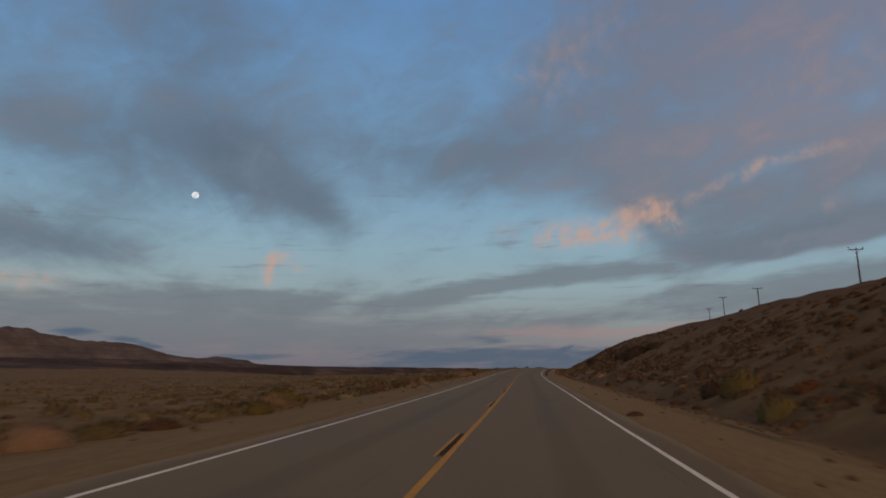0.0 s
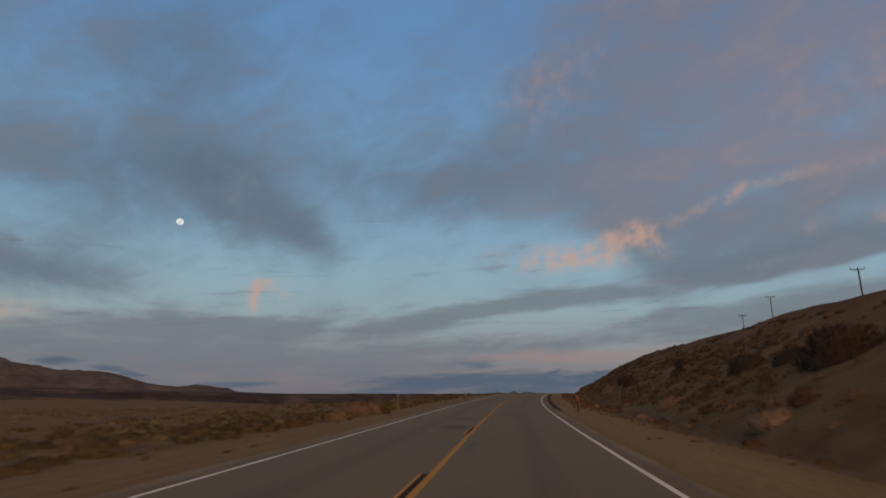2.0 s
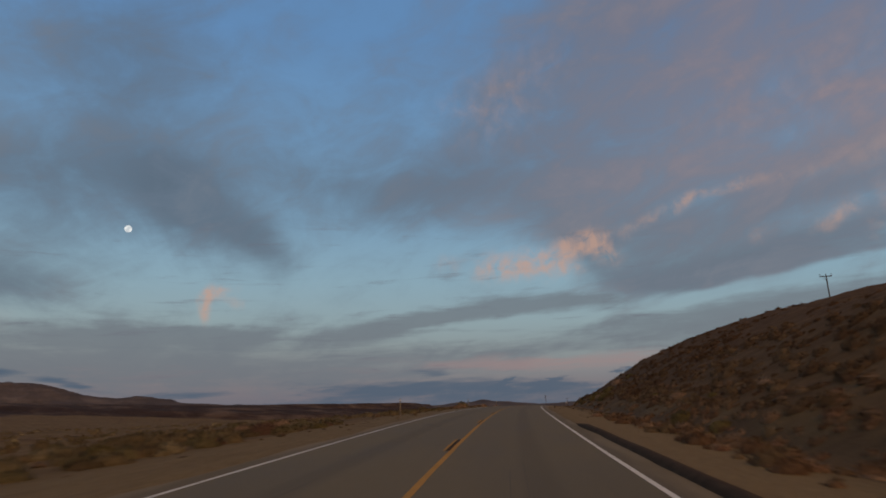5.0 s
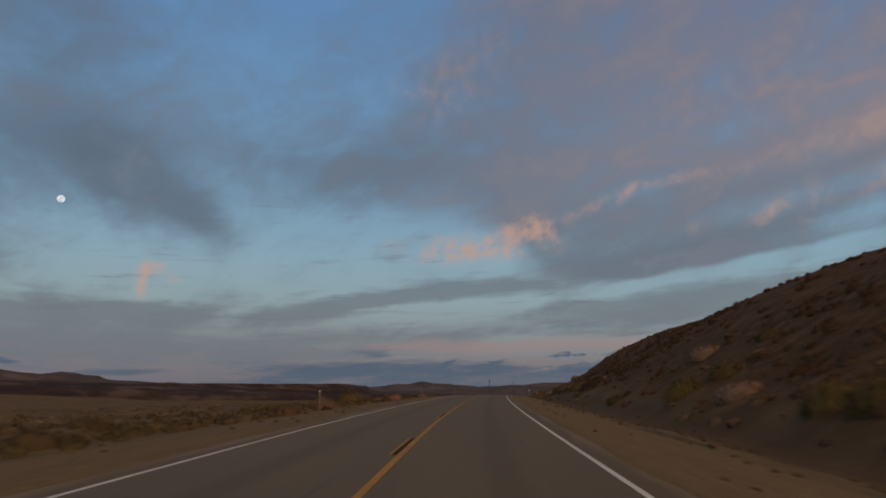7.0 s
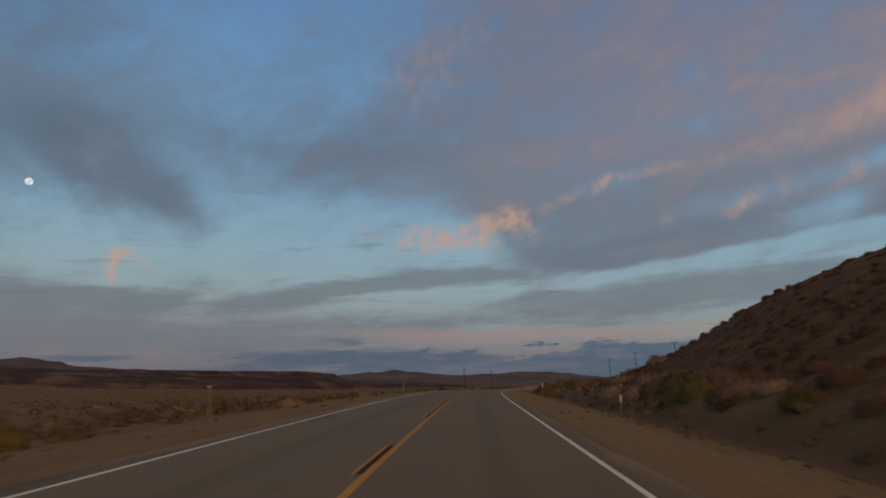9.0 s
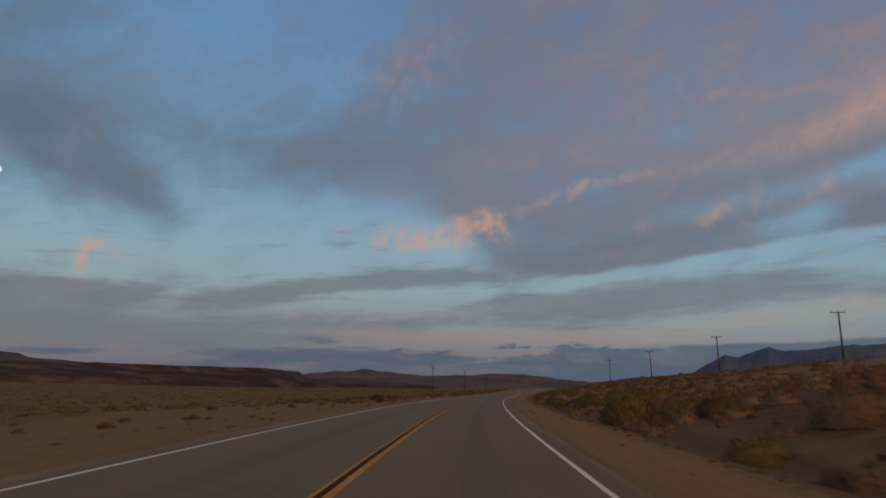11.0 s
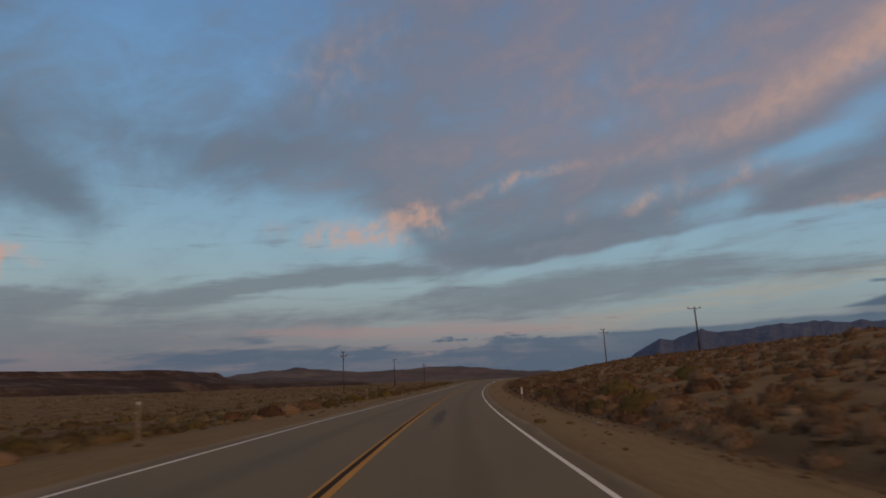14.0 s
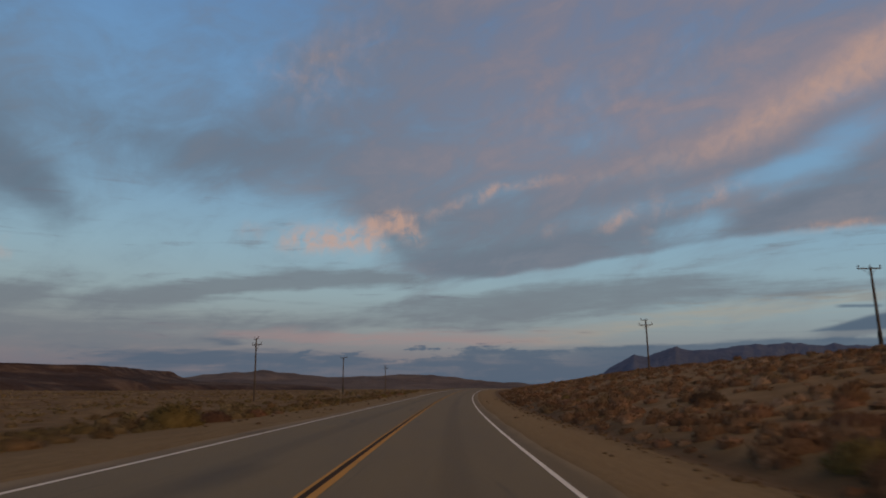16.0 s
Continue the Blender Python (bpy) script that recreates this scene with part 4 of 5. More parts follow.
# 88 to 106 m along
for row in ((1, 88.1, 10.2, 1.1, 0.9), (2, 88.6, 11.6, 0.9, 0.8), (6, 91.0, 17.0, 1.5, 0.9), (6, 93.5, 15.0, 2.0, 1.0), (6, 97.0, 16.2, 1.7, 1.0), (0, 98.0, -7.4, 0.9, 0.9), (2, 100.5, -8.0, 0.7, 1.0),
            (6, 101.5, 15.8, 1.2, 0.9), (1, 104.0, -7.8, 1.2, 0.95), (1, 104.9, -7.2, 0.95, 1.05), (2, 105.3, -6.5, 0.6, 1.0), (6, 105.3, 14.8, 1.5, 0.9), (1, 106.0, 10.6, 1.4, 0.8)):
    plant(*row)
# 106 to 234 m along
for row in ((1, 106.5, -8.4, 1.0, 1.0), (2, 114.7, 7.6, 0.6, 0.8), (0, 115.1, 10.6, 0.8, 0.7), (2, 122.4, 10.2, 0.7, 0.9), (6, 124.7, 15.2, 1.2, 0.6), (6, 128.0, 16.2, 1.3, 0.9), (6, 140.4, 13.0, 1.1, 0.9),
            (1, 144.1, 11.0, 1.2, 0.8), (0, 148.0, 10.2, 1.3, 0.7), (1, 149.3, 11.6, 1.2, 0.7), (6, 149.5, 13.6, 1.5, 0.9), (2, 157.6, 13.8, 1.1, 0.7), (4, 234.4, 10.7, 1.0, 1.0)):
    plant(*row)
# 236 to 283 m along
for row in ((4, 236.3, 10.5, 1.05, 1.0), (1, 243.8, 10.9, 1.15, 0.8), (4, 249.4, 12.2, 1.1, 0.95), (4, 250.2, 10.6, 1.3, 1.0), (0, 252.0, -7.8, 0.7, 0.9), (5, 252.2, 15.2, 0.8, 0.9), (1, 258.8, 14.2, 1.2, 0.95),
            (5, 262.0, 9.6, 0.8, 0.9), (1, 262.0, -8.2, 1.0, 0.9), (4, 281.0, 9.6, 0.7, 0.9), (6, 281.5, 11.0, 0.9, 1.0), (5, 281.8, -10.6, 1.3, 1.2), (2, 283.0, -9.6, 0.8, 0.9)):
    plant(*row)
# 283 to 299 m along
for row in ((6, 283.4, 10.6, 0.9, 0.9), (2, 285.2, -9.6, 0.7, 0.9), (1, 286.0, -9.2, 0.6, 0.8), (1, 287.8, -9.0, 0.7, 0.8), (0, 288.5, 10.9, 0.7, 0.9), (2, 289.6, -8.8, 0.8, 1.1), (1, 290.0, -7.8, 0.9, 0.9),
            (4, 290.9, 10.7, 1.0, 1.0), (1, 291.5, -9.0, 0.8, 1.0), (5, 294.0, -8.2, 0.8, 0.9), (7, 294.6, 10.8, 1.0, 0.9), (2, 296.0, 10.4, 0.7, 0.9), (4, 299.8, 10.5, 0.9, 0.9)):
    plant(*row)
# 300 to 318 m along
for row in ((2, 300.4, 11.9, 0.9, 1.0), (2, 303.2, 12.6, 0.8, 0.8), (0, 303.4, 11.2, 0.9, 0.8), (6, 304.4, 10.0, 0.6, 0.8), (1, 305.2, 10.7, 1.25, 1.0), (5, 306.0, 10.4, 0.9, 0.9), (4, 309.4, 10.6, 1.2, 1.0),
            (1, 310.2, 11.8, 1.0, 0.9), (4, 311.0, 10.2, 1.1, 0.9), (4, 315.0, 11.2, 1.2, 0.95), (4, 315.4, 11.6, 1.1, 1.0), (1, 316.8, 10.8, 1.2, 1.0), (1, 318.0, 10.0, 0.9, 0.9)):
    plant(*row)
# 320 to 379 m along
for row in ((0, 320.0, 10.4, 0.9, 0.9), (1, 322.0, 11.6, 1.3, 0.9), (1, 325.6, 10.2, 1.2, 1.0), (4, 327.0, 10.6, 1.1, 0.9), (2, 327.5, 20.6, 0.55, 1.0), (2, 328.5, 19.4, 0.6, 1.0), (2, 329.5, 17.2, 0.5, 0.9),
            (1, 331.2, 14.4, 1.3, 0.9), (0, 333.0, 12.0, 1.2, 0.9), (1, 363.2, 12.6, 1.4, 0.9), (5, 374.5, 12.5, 1.2, 0.95), (4, 377.0, 11.5, 1.3, 0.95), (2, 379.4, 13.0, 1.4, 0.95)):
    plant(*row)
# 380 to 405 m along
for row in ((2, 380.4, 11.5, 1.5, 1.0), (5, 379.9, 9.5, 1.6, 1.1), (5, 387.6, 10.4, 0.8, 1.0), (5, 388.0, 7.7, 0.42, 0.9), (7, 388.9, 10.1, 0.8, 0.8), (2, 393.0, 9.7, 0.8, 0.8), (4, 400.0, 12.8, 1.7, 1.0),
            (2, 403.0, 18.4, 1.3, 0.6), (2, 403.2, 11.3, 0.7, 0.8), (4, 403.3, 10.7, 1.1, 0.9), (5, 403.5, 14.6, 1.7, 0.95), (4, 404.6, 10.0, 0.9, 0.9), (5, 405.0, 10.8, 1.5, 0.95)):
    plant(*row)
# 406 to 434 m along
for row in ((4, 406.0, 17.0, 1.6, 0.9), (6, 408.2, -8.0, 0.8, 0.95), (0, 408.4, 10.1, 0.8, 0.8), (5, 409.4, 10.0, 0.9, 0.9), (4, 410.2, 11.4, 1.5, 0.95), (5, 410.8, -8.2, 0.75, 0.9), (2, 412.8, 10.8, 1.3, 0.9),
            (1, 417.4, 11.3, 1.3, 0.9), (4, 419.0, 9.6, 1.2, 1.0), (1, 421.5, 10.4, 1.3, 0.95), (5, 425.0, 9.4, 1.1, 0.9), (1, 429.0, 10.4, 1.2, 0.9), (4, 434.5, 9.8, 1.1, 0.95)):
    plant(*row)
# 435 to 462 m along
for row in ((1, 435.6, -8.0, 0.5, 0.7), (1, 436.1, 10.3, 0.8, 0.8), (0, 437.5, -7.6, 0.7, 0.8), (5, 437.8, -9.7, 0.6, 0.8), (4, 438.7, 11.6, 1.4, 0.9), (7, 440.0, -7.6, 0.8, 0.8), (1, 440.3, 11.2, 1.3, 0.95),
            (4, 442.1, 10.7, 1.4, 1.0), (5, 448.4, 10.7, 1.1, 1.0), (5, 451.5, 12.7, 1.2, 1.0), (2, 457.7, 10.4, 0.55, 1.0), (4, 461.9, 5.8, 0.18, 0.7), (4, 462.4, 4.75, 0.28, 0.7)):
    plant(*row)
# 466 to 487 m along
for row in ((0, 466.0, 10.6, 1.0, 0.9), (2, 469.2, 11.9, 0.8, 0.9), (4, 469.6, 9.8, 0.95, 0.9), (5, 471.0, 10.6, 1.3, 0.8), (2, 473.8, 14.6, 1.2, 0.9), (2, 474.5, -8.6, 0.9, 1.0), (1, 476.0, -8.0, 0.9, 0.9),
            (4, 476.5, 9.6, 1.0, 0.95), (1, 479.0, 10.2, 1.0, 0.9), (1, 483.0, -8.4, 1.0, 0.9), (1, 483.4, 17.6, 1.0, 0.9), (5, 484.1, 12.2, 1.7, 0.9), (5, 487.7, 18.2, 1.4, 0.9)):
    plant(*row)
# 489 to 528 m along
for row in ((1, 489.0, 9.8, 1.1, 1.0), (2, 492.0, 12.6, 1.1, 0.7), (2, 498.4, 10.8, 1.2, 0.8), (2, 500.6, 11.5, 1.4, 0.8), (4, 503.5, 10.3, 1.2, 0.8), (4, 505.0, -9.0, 1.1, 0.9), (2, 510.0, 14.5, 1.6, 0.6),
            (2, 511.5, 11.9, 1.3, 0.8), (4, 511.9, 10.3, 1.1, 0.8), (2, 516.8, 19.0, 1.2, 0.7), (2, 517.0, 13.0, 1.3, 0.75), (5, 524.0, -8.4, 1.2, 0.85), (2, 528.0, -8.2, 0.8, 0.9)):
    plant(*row)
plant(6, 537.3, 15.8, 1.2, 0.7)
tries = 0
while len(taken) < 298 and tries < 4000:
    tries += 1
    s = rnd.uniform(-4, 640)
    side = rnd.choice((-1, -1, 1))
    d = side * (7.6 + abs(rnd.gauss(0, 2.6)) + (0.9 if side > 0 else 0.0))
    radius = rnd.uniform(0.32, 0.85) * (1.15 if rnd.random() < 0.2 else 0.9)
    if 344 < s < 404 and side < 0 and d > -20:
        continue
    if 246 < s < 304 and 0 < d < 12.5 or 377 < s < 399 and d > 0:
        continue
    if any(abs(s - a) < (radius + r) * 0.75 and abs(d - b) < (radius + r) * 0.75 for a, b, r in taken):
        continue
    plant(rnd.choice((0, 0, 1, 1, 2, 3, 3, 4, 5)), s, d, radius, rnd.uniform(0.75, 1.0))


def scrub(name, label, seed, s, d, radius, tone, shapes, mat=None):
    """All the bushes of one stretch of ground in one mesh."""
    pick = np.random.RandomState(seed)
    x, y = plan(s, d)
    z = np.min([land_z(s + a * radius, d + b * radius) for a, b in ((0, 0), (0.6, 0), (-0.6, 0), (0, 0.6), (0, -0.6))], axis=0) - 0.04 * radius
    turn = pick.uniform(0, 2 * np.pi, len(s))
    tall = pick.uniform(0.6, 1.0, len(s))
    which = pick.randint(0, len(shapes), len(s))
    all_v, all_n, all_t, all_tone, count = [], [], [], [], 0
    for k, (pts, away, tris) in enumerate(shapes):
        rows_k = np.nonzero(which == k)[0]
        if not len(rows_k):
            continue
        c, n = np.cos(turn[rows_k])[:, None], np.sin(turn[rows_k])[:, None]
        r = radius[rows_k][:, None]
        vx = (pts[:, 0] * c - pts[:, 1] * n) * r + x[rows_k][:, None]
        vy = (pts[:, 0] * n + pts[:, 1] * c) * r + y[rows_k][:, None]
        vz = pts[:, 2] * r * tall[rows_k][:, None] + z[rows_k][:, None]
        all_v.append(np.stack([vx, vy, vz], 2).reshape(-1, 3))
        all_n.append(np.stack([away[:, 0] * c - away[:, 1] * n, away[:, 0] * n + away[:, 1] * c, away[:, 2] + 0 * c], 2).reshape(-1, 3))
        step = np.arange(len(rows_k))[:, None, None] * len(pts) + count
        all_t.append((tris[None] + step).reshape(-1, 3))
        all_tone.append(np.repeat(tone[rows_k], len(pts)))
        count += len(rows_k) * len(pts)
    v, t = np.concatenate(all_v).astype(np.float32), np.concatenate(all_t).astype(np.int32)
    me = bpy.data.meshes.new(name)
    me.vertices.add(len(v)), me.loops.add(len(t) * 3), me.polygons.add(len(t))
    me.vertices.foreach_set("co", v.ravel())
    me.loops.foreach_set("vertex_index", t.ravel())
    me.polygons.foreach_set("loop_start", np.arange(0, len(t) * 3, 3, dtype=np.int32))
    me.polygons.foreach_set("use_smooth", np.ones(len(t), dtype=bool))
    me.update(calc_edges=True)
    layer = me.attributes.new("tone", "FLOAT", "POINT")
    layer.data.foreach_set("value", np.concatenate(all_tone).astype(np.float32))
    me.materials.append(mat or FOLIAGE)
    soften(me, np.concatenate(all_n))
    return tagged(new(name, me), label, "scrub", "", "stuff")


def joined_shape(*args):
    pts, away, leafs, twigs = shrub_shape(*args)
    return pts, away, np.array(leafs + twigs)


MIDDLE = [joined_shape(20 + k, 5, 105, 0.27, q) for k, q in enumerate((0.8, 0.95, 0.7, 0.85))]
SMALL = [joined_shape(30 + k, 0, 26, 0.36, q) for k, q in enumerate((0.75, 0.9, 0.65))]
pick = np.random.RandomState(11)


def scatter(count, s0, s1, d0, d1, lean):
    """Uneven drifts of bushes between two distances from the road; lean above 1 crowds them towards it."""
    s = pick.uniform(s0, s1, count)
    d = d0 + (d1 - d0) * pick.uniform(0, 1, count) ** lean
    x, y = plan(s, d)
    bare = (np.abs(s - 374) < 30) & (d < 0) & (d > -21)
    keep = wave(x / 7.0, y / 7.0, 91) + 0.6 * wave(x / 23.0, y / 23.0, 92) + pick.uniform(-0.8, 0.8, count) > -0.25
    bare |= (s > 246) & (s < 304) & (d > 0) & (d < 12.5) & (pick.uniform(0, 1, count) < 0.8)
    bare |= (s < 225) & (d > 25)
    bare |= (s > 379) & (s < 399) & (d > 0) & (d < 13) & (pick.uniform(0, 1, count) < 0.85)
    keep &= ~bare
    return s[keep], d[keep]


def tones(n, warm):
    return np.clip(pick.choice((0.0, 0.2, 0.4, 0.6, 0.8, 1.0), n, p=warm) + pick.uniform(-0.08, 0.08, n), 0, 1)


TAN_MIX, PLAIN_MIX, DARK_MIX = (0.22, 0.30, 0.12, 0.16, 0.17, 0.03), (0.13, 0.27, 0.19, 0.28, 0.06, 0.07), (0.74, 0.08, 0.0, 0.02, 0.16, 0.0)
s, d = scatter(4600, -10, 660, -8.2, -40, 1.2)
scrub("roadside_scrub", "low straw-coloured desert shrubs over the plain", 1, s, d, 0.2 + 0.55 * pick.uniform(0, 1, len(s)) ** 1.8, tones(len(s), PLAIN_MIX), MIDDLE, PLAIN_FOLIAGE)
s, d = scatter(2600, -10, 660, -7.9, -13.0, 1.0)
scrub("verge_scrub", "straw and brown shrubs in a row along the verge", 9, s, d, pick.uniform(0.25, 0.62, len(s)), tones(len(s), PLAIN_MIX), MIDDLE, PLAIN_FOLIAGE)
s, d = scatter(800, 118, 202, 6.3, 10.5, 1.0)
scrub("verge_scrub", "low tan and brown shrubs crowding the ground behind the kerb", 14, s, d, 0.16 + 0.4 * pick.uniform(0, 1, len(s)) ** 1.6, tones(len(s), TAN_MIX), MIDDLE)
s, d = scatter(1500, -10, 660, 8.8, 12.5, 1.0)
scrub("verge_scrub", "brown shrubs along the foot of the slope", 10, s, d, pick.uniform(0.25, 0.6, len(s)), tones(len(s), TAN_MIX), MIDDLE)
s, d = scatter(10500, -10, 900, -38, -230, 1.3)
scrub("plain_scrub", "scattered small dry shrubs out on the plain", 2, s, d, pick.uniform(0.28, 0.75, len(s)), tones(len(s), PLAIN_MIX), SMALL, PLAIN_FOLIAGE)
s, d = scatter(3600, 640, 1500, -12, -420, 1.2)
scrub("plain_scrub", "far dry shrubs on the plain", 3, s, d, pick.uniform(0.5, 1.1, len(s)), tones(len(s), PLAIN_MIX), SMALL, PLAIN_FOLIAGE)
s, d = scatter(1900, -10, 345, 16, 27, 1.2)
scrub("hillside_scrub", "dark rust-brown shrubs half way up the cut hillside", 12, s, d, pick.uniform(0.2, 0.5, len(s)), tones(len(s), DARK_MIX), MIDDLE, HILL_FOLIAGE)
s, d = scatter(4600, -10, 345, 10.4, 20, 1.2)
scrub("hillside_scrub", "dark brown shrubs on the cut hillside", 4, s, d, (0.2 + 0.6 * pick.uniform(0, 1, len(s)) ** 1.8) * np.where(s > 312, 0.65, 1.0), np.clip(tones(len(s), (0.22, 0.26, 0.16, 0.08, 0.22, 0.06)) + np.where(s < 215, 0.32, 0), 0, 1), MIDDLE, HILL_FOLIAGE)
s, d = scatter(1300, -10, 345, 24, 40, 1.0)
low_part = (s < 250) | (d < 29)
s, d = s[low_part], d[low_part]
scrub("hillside_scrub", "sparse dark shrubs high on the cut hillside", 8, s, d, pick.uniform(0.18, 0.5, len(s)), tones(len(s), DARK_MIX), SMALL, HILL_FOLIAGE)
s, d = scatter(46, 225, 340, 31, 38, 1.0)
scrub("hillside_scrub", "dark round shrubs along the crest of the hill", 5, s, d, pick.uniform(0.35, 0.7, len(s)), tones(len(s), DARK_MIX), MIDDLE, HILL_FOLIAGE)
s, d = scatter(6000, 345, 680, 8.8, 45, 1.2)
scrub("roadside_scrub", "dense straw and rust coloured shrubs on the long slope", 6, s, d, pick.uniform(0.2, 0.95, len(s)) ** 1.15, tones(len(s), TAN_MIX), MIDDLE)
s, d = scatter(7800, 345, 1000, 43, 190, 1.2)
scrub("slope_scrub", "shrubs thinning out up the long slope", 7, s, d, pick.uniform(0.35, 0.85, len(s)), tones(len(s), TAN_MIX), SMALL)


# ---- stones ----
def stone_field(count, seed, ridge=False):
    got = np.random.RandomState(seed)
    verts, faces = [], []
    for _ in range(count):
        side = got.choice((-1, 1))
        s, d = got.uniform(0, 600), side * (5.0 + abs(got.normal(0, 9)) + (3 if side > 0 else 0))
        if ridge:
            d = 7.4 + got.normal(0, 0.35) if got.uniform() < 0.7 else side * got.uniform(5.0, 9.5)
        x, y = plan(np.array(s), np.array(d))
        z = float(land_z(s, d))
        r = got.uniform(0.05, 0.16) if abs(d) < 9 else got.uniform(0.08, 0.4)
        if ridge:
            r = got.uniform(0.03, 0.11)
        n = len(verts)
        for k in range(3):
            for i in range(6):
                a = 2 * math.pi * (i + 0.5 * k) / 6
                w = r * (1.0, 0.95, 0.5)[k] * got.uniform(0.75, 1.2)
                verts.append((float(x) + math.cos(a) * w, float(y) + math.sin(a) * w * 0.8, z + r * (-0.2, 0.3, 0.62)[k] * got.uniform(0.85, 1.1)))
        for k in range(2):
            for i in range(6):
                a, b = n + k * 6 + i, n + k * 6 + (i + 1) % 6
                faces.append((a, b, b + 6, a + 6))
        faces.append(tuple(n + 12 + i for i in range(6)))
    return mesh_from("stones", verts, faces, CLOD if ridge else STONE, None, False)


tagged(new("stones", stone_field(900, 5)), "loose brown stones on verge and hillside", "stones", "", "stuff")


tagged(new("soil_clods", stone_field(2200, 15, True)), "small dark clods of soil along the graded ridge", "clods", "", "stuff")


# ---- poles, markers and litter ----
def tube_into(bm, a, b, r0, r1, sides=10):
    a, b = Vector(a), Vector(b)
    turn = (b - a).to_track_quat("Z", "Y").to_matrix()
    rings = []
    for c, r in ((a, r0), (b, r1)):
        rings.append([bm.verts.new(c + turn @ Vector((math.cos(2 * math.pi * i / sides) * r, math.sin(2 * math.pi * i / sides) * r, 0))) for i in range(sides)])
    for i in range(sides):
        bm.faces.new((rings[0][i], rings[0][(i + 1) % sides], rings[1][(i + 1) % sides], rings[1][i]))
    bm.faces.new(list(reversed(rings[0])))
    bm.faces.new(rings[1])


def box_into(bm, low_corner, high_corner, bevel=0.0):
    made = bmesh.ops.create_cube(bm, size=1.0)["verts"]
    lo, hi = Vector(low_corner), Vector(high_corner)
    for v in made:
        v.co = Vector([lo[i] + (hi[i] - lo[i]) * (v.co[i] + 0.5) for i in range(3)])
    if bevel:
        edges = list({e for v in made for e in v.link_edges})
        bmesh.ops.bevel(bm, geom=edges, offset=bevel, segments=2, affect="EDGES")


def made_mesh(name, build, mat):
    bm = bmesh.new()
    build(bm)
    me = bpy.data.meshes.new(name)
    bm.to_mesh(me)
    bm.free()
    me.materials.append(mat)
    return me


def insulator(bm, x, y, z):
    tube_into(bm, (x, y, z), (x, y, z + 0.16), 0.022, 0.02, 8)
    for k, r in enumerate((0.085, 0.1, 0.075)):
        tube_into(bm, (x, y, z + 0.14 + k * 0.07), (x, y, z + 0.19 + k * 0.07), r, r * 0.6, 10)


def shaft_build(tall):
    def build(bm):
        sides, levels = 12, 9
        rings = []
        for k in range(levels + 1):
            q = k / levels
            r = 0.165 - 0.055 * q
            h = -0.6 + (tall + 0.6) * q
            off = (0.015 * math.sin(5 * q), 0.012 * math.cos(4 * q))
            rings.append([bm.verts.new((off[0] + math.cos(2 * math.pi * i / sides) * r, off[1] + math.sin(2 * math.pi * i / sides) * r, h)) for i in range(sides)])
        for k in range(levels):
            for i in range(sides):
                bm.faces.new((rings[k][i], rings[k][(i + 1) % sides], rings[k + 1][(i + 1) % sides], rings[k + 1][i]))
        bm.faces.new(rings[-1])
    return build


def utility_pole(tall, double):
    base = new("utility_pole")
    if double:
        label = "dark weathered wooden utility pole with two crossarms"
    else:
        label = "weathered wooden utility pole with a single crossarm"
    tagged(base, label, "utility pole", "power line poles")
    part("shaft", made_mesh("shaft", shaft_build(tall), WOOD), base)
    top = tall - (0.95 if double else 0.12)
    arm = part("crossarm", made_mesh("crossarm", lambda bm: box_into(bm, (-1.25, 0.10, top - 0.07), (1.25, 0.22, top + 0.07), 0.012), WOOD), base)
    for x in ((-1.15, 1.15) if double else (-1.15, 0.05, 1.15)):
        part("insulator", made_mesh("insulator", lambda bm: insulator(bm, x, 0.16, top + 0.06), GLAZE), arm, "brown porcelain insulator")
    for sign in (-1, 1):
        part("brace", made_mesh("brace", lambda bm: tube_into(bm, (sign * 0.75, 0.13, top - 0.06), (0, 0.13, top - 0.75), 0.022, 0.022, 6), STEEL), base, "steel crossarm brace")
    if double:
        upper = part("crossarm", made_mesh("crossarm", lambda bm: box_into(bm, (-0.85, 0.10, tall - 0.15), (0.4, 0.20, tall - 0.03), 0.012), WOOD), base)
        for x in (-0.75, 0.3):
            part("insulator", made_mesh("insulator", lambda bm: insulator(bm, x, 0.15, tall - 0.04), GLAZE), upper, "brown porcelain insulator")
    else:
        part("guard_sleeve", made_mesh("guard_sleeve", lambda bm: (tube_into(bm, (0, 0, 0.9), (0, 0, 2.3), 0.20, 0.19, 12), tube_into(bm, (0.19, 0, -0.1), (0.16, 0, 5.0), 0.02, 0.02, 6)), RUBBER), base, "dark sleeve round the foot of the pole")
    return base


POLE_TALL = 9.3
pole_one, pole_two = utility_pole(POLE_TALL, False), utility_pole(POLE_TALL, True)
set_up = set()
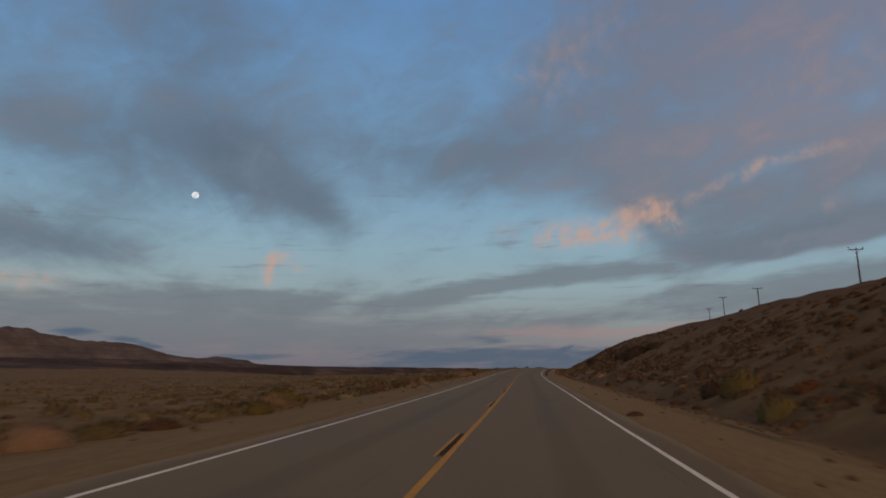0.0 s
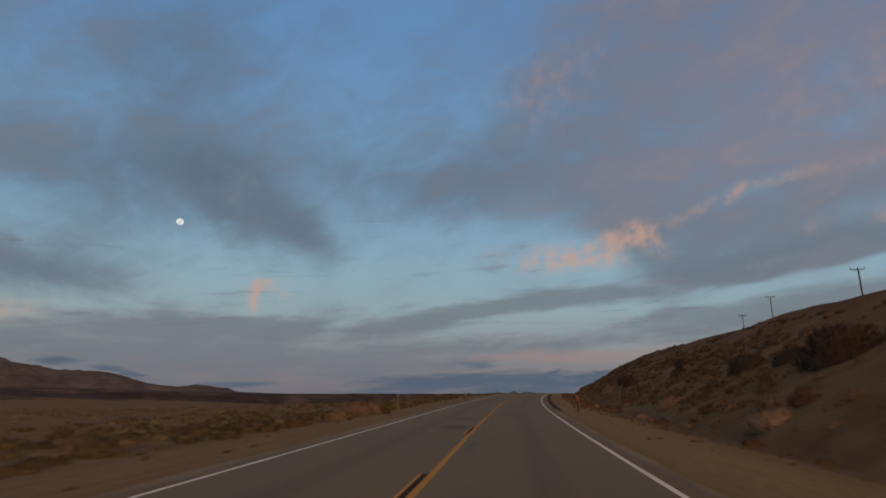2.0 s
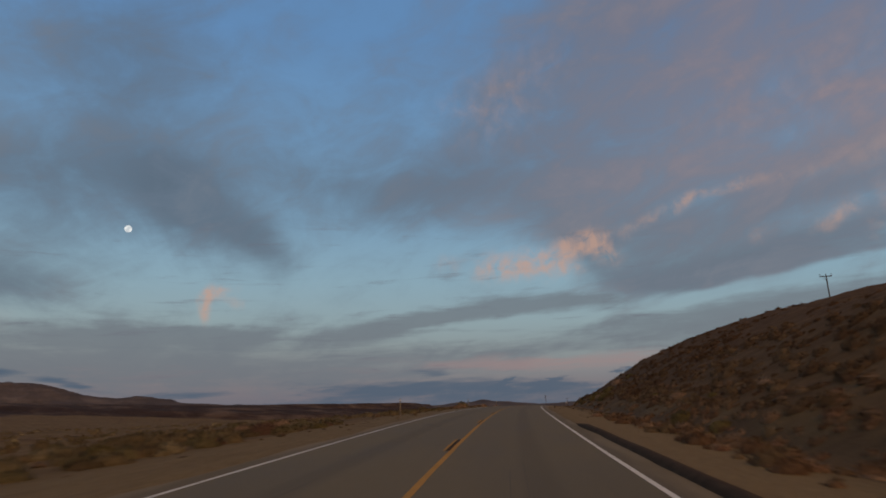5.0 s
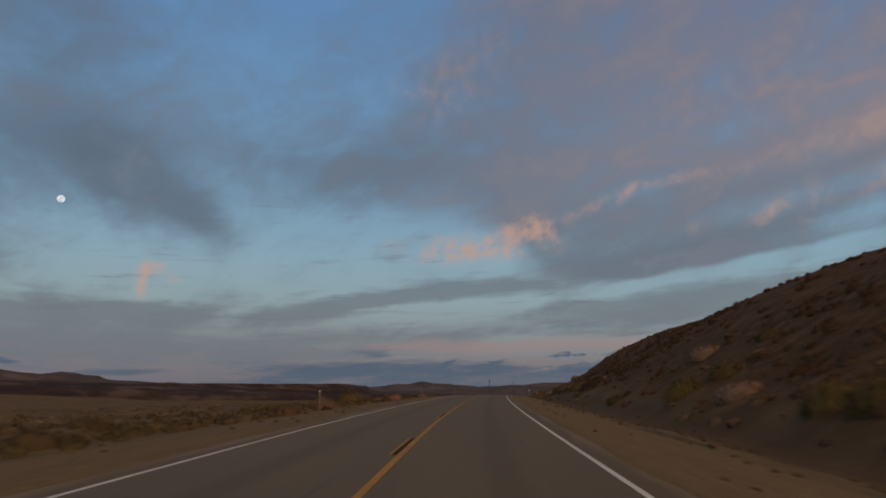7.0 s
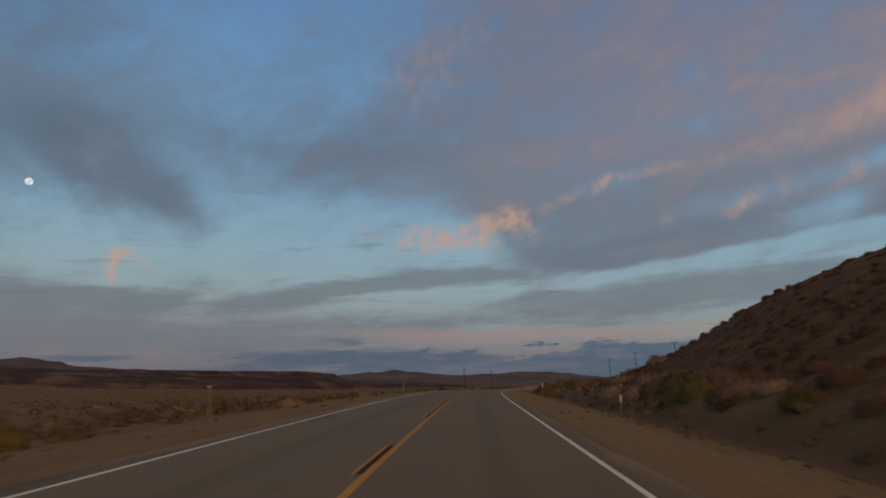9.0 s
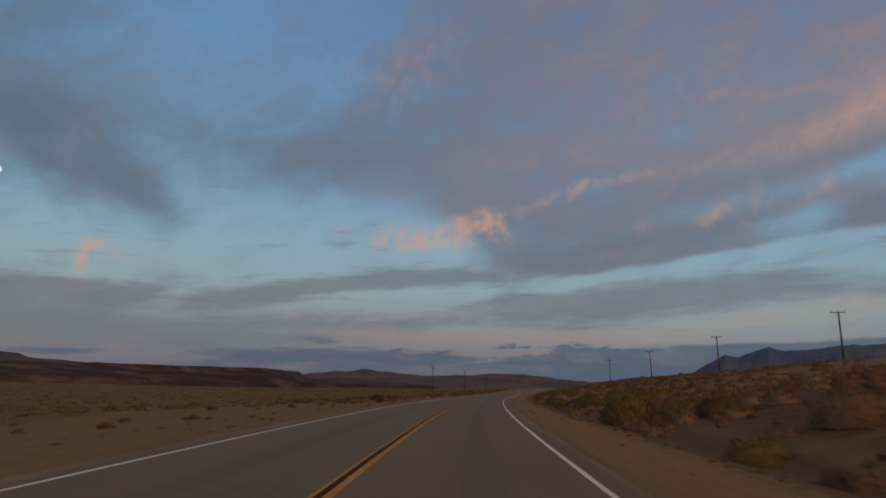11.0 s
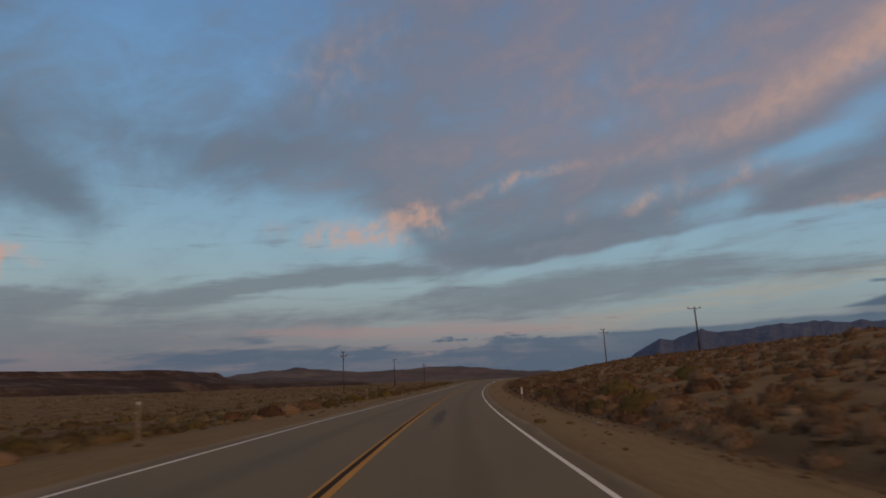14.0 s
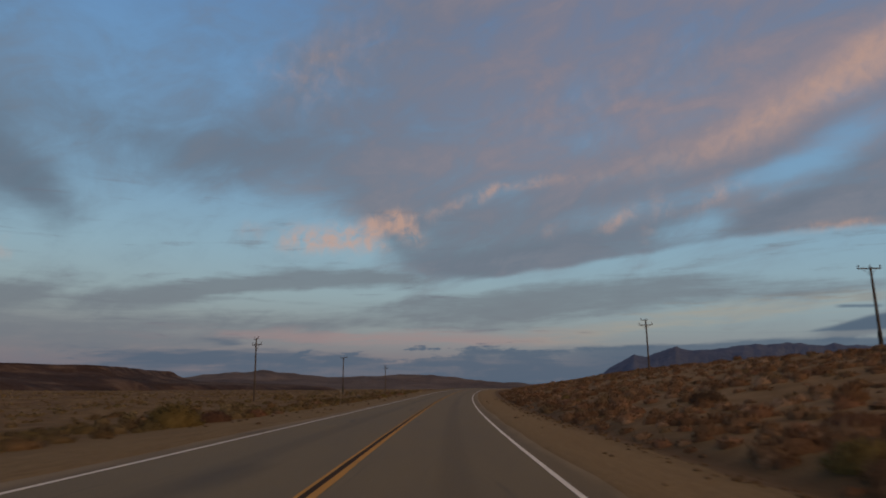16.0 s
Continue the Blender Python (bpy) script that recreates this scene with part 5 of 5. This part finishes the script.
# double, along, across, height of the top over the road, lean
for double, s, d, top_h, lean in ((False, 124.0, 55.4, 21.2, 2.5), (False, 189.2, 55.9, 20.8, 3.0), (False, 264.8, 60.1, 25.5, 2.5), (False, 307.5, 60.5, 25.7, 3.0), (False, 461.0, 56.0, 13.0, 3.0),
                                  (False, 514.5, 50.1, 15.3, 2.6), (False, 566.6, 42.1, 14.1, 3.6), (True, 622.5, 33.3, 13.6, 2.8), (True, 620.1, -34.0, 8.5, 3.2),
                                  (False, 682.7, -32.0, 7.4, 3.0), (True, 729.3, -29.4, 6.5, 3.0)):
    x, y = plan(np.array(s), np.array(d))
    z = float(land_z(s, d))
    want = float(np.interp(s, S_LINE, Z_LINE)) + top_h - z
    heading = math.degrees(float(np.interp(s, S_LINE, TURN)))
    model = pole_two if double else pole_one
    m = pose(float(x), float(y), z - 0.05, 0, -lean, heading + (8 if d > 0 else -35))
    ob = copy_thing(model, m) if double in set_up else model
    set_up.add(double)
    # tall poles differ a little in length
    ob.matrix_basis = m @ Matrix.Diagonal((1, 1, min(1.25, max(0.85, want / POLE_TALL)), 1))


def marker_post(name, label, group, post_mat, top_mat, tall, tag, wide=0.03):
    base = new(name)
    tagged(base, label, "marker post", group)
    part("post", made_mesh("post", lambda bm: box_into(bm, (-0.038, -0.012, -0.3), (0.038, 0.012, tall), 0.006), post_mat), base)
    part("rib", made_mesh("rib", lambda bm: box_into(bm, (-0.012, -0.03, -0.3), (0.012, -0.011, tall - 0.05), 0.003), post_mat), base)
    part("reflector", made_mesh("reflector", lambda bm: box_into(bm, (-wide, 0.013, tall - tag - 0.02), (wide, 0.019, tall - 0.02), 0.002), top_mat), base, "reflector patch near the top")
    part("reflector", made_mesh("reflector", lambda bm: box_into(bm, (-wide, -0.036, tall - tag - 0.02), (wide, -0.031, tall - 0.02), 0.002), top_mat), base, "reflector patch near the top")
    return base


pale = marker_post("delineator_post", "faded tan roadside delineator post with a white reflector", "delineators along the road", POST_WHITE, REFLECTOR, 1.12, 0.08)
stake = marker_post("marker_stake", "brown metal stake with a faded orange tag", "marker stakes", POST_BROWN, ORANGE, 1.05, 0.28, 0.06)
spots = [(104.7, -5.45), (150.0, -5.6), (201.0, -5.8), (251.0, -6.0), (300.5, -6.2), (352.0, -6.2), (454.0, -6.7), (499.0, -6.8), (553.0, -6.9), (605.0, -6.9)]
for i, (s, d) in enumerate(spots):
    x, y = plan(np.array(s), np.array(d))
    m = pose(float(x), float(y), float(land_z(s, d)), rnd.uniform(-2, 2), rnd.uniform(-3, 0), math.degrees(float(np.interp(s, S_LINE, TURN))) + rnd.uniform(-8, 8))
    ob = copy_thing(pale, m) if i else pale
    ob.matrix_basis = m
panel = marker_post("delineator_post", "thin roadside post with a tall white reflector panel", "delineators along the road", POST_WHITE, REFLECTOR, 1.25, 0.4, 0.05)
for i, (s, d) in enumerate(((309.0, 7.3), (349.0, 7.4), (478.5, 5.4))):
    x, y = plan(np.array(s), np.array(d))
    m = pose(float(x), float(y), float(land_z(s, d)), 1, -2, math.degrees(float(np.interp(s, S_LINE, TURN))))
    ob = copy_thing(panel, m) if i else panel
    # the first has sunk into the bank
    ob.matrix_basis = m @ Matrix.Diagonal((0.75, 1, 0.68, 1)) if i == 0 else m
bare_stake = marker_post("marker_stake", "plain rusted metal stake beside the kerb", "marker stakes", POST_BROWN, POST_BROWN, 1.05, 0.2)
for ob, s, d in ((stake, 110.4, 5.45), (bare_stake, 121.0, 5.9)):
    x, y = plan(np.array(s), np.array(d))
    ob.matrix_basis = pose(float(x), float(y), float(land_z(s, d)), 1, -3, 4)


def litter_build(bm):
    grid = [[bm.verts.new((0.055 * i - 0.075 + 0.008 * j, 0.036 * j - 0.045, 0.012 + 0.016 * math.sin(i * 2.1 + j * 1.3) ** 2)) for j in range(4)] for i in range(4)]
    under = [[bm.verts.new(v.co - Vector((0, 0, 0.006))) for v in line] for line in grid]
    for i in range(3):
        for j in range(3):
            bm.faces.new((grid[i][j], grid[i + 1][j], grid[i + 1][j + 1], grid[i][j + 1]))
            bm.faces.new((under[i][j + 1], under[i + 1][j + 1], under[i + 1][j], under[i][j]))


litter = new("paper_litter", made_mesh("paper_litter", litter_build, PAPER))
x, y = plan(np.array(462.3), np.array(6.9))
litter.matrix_basis = pose(float(x), float(y), float(land_z(462.3, 6.9)), 0, 0, 25)
tagged(litter, "crumpled scrap of pale paper on the verge", "litter")
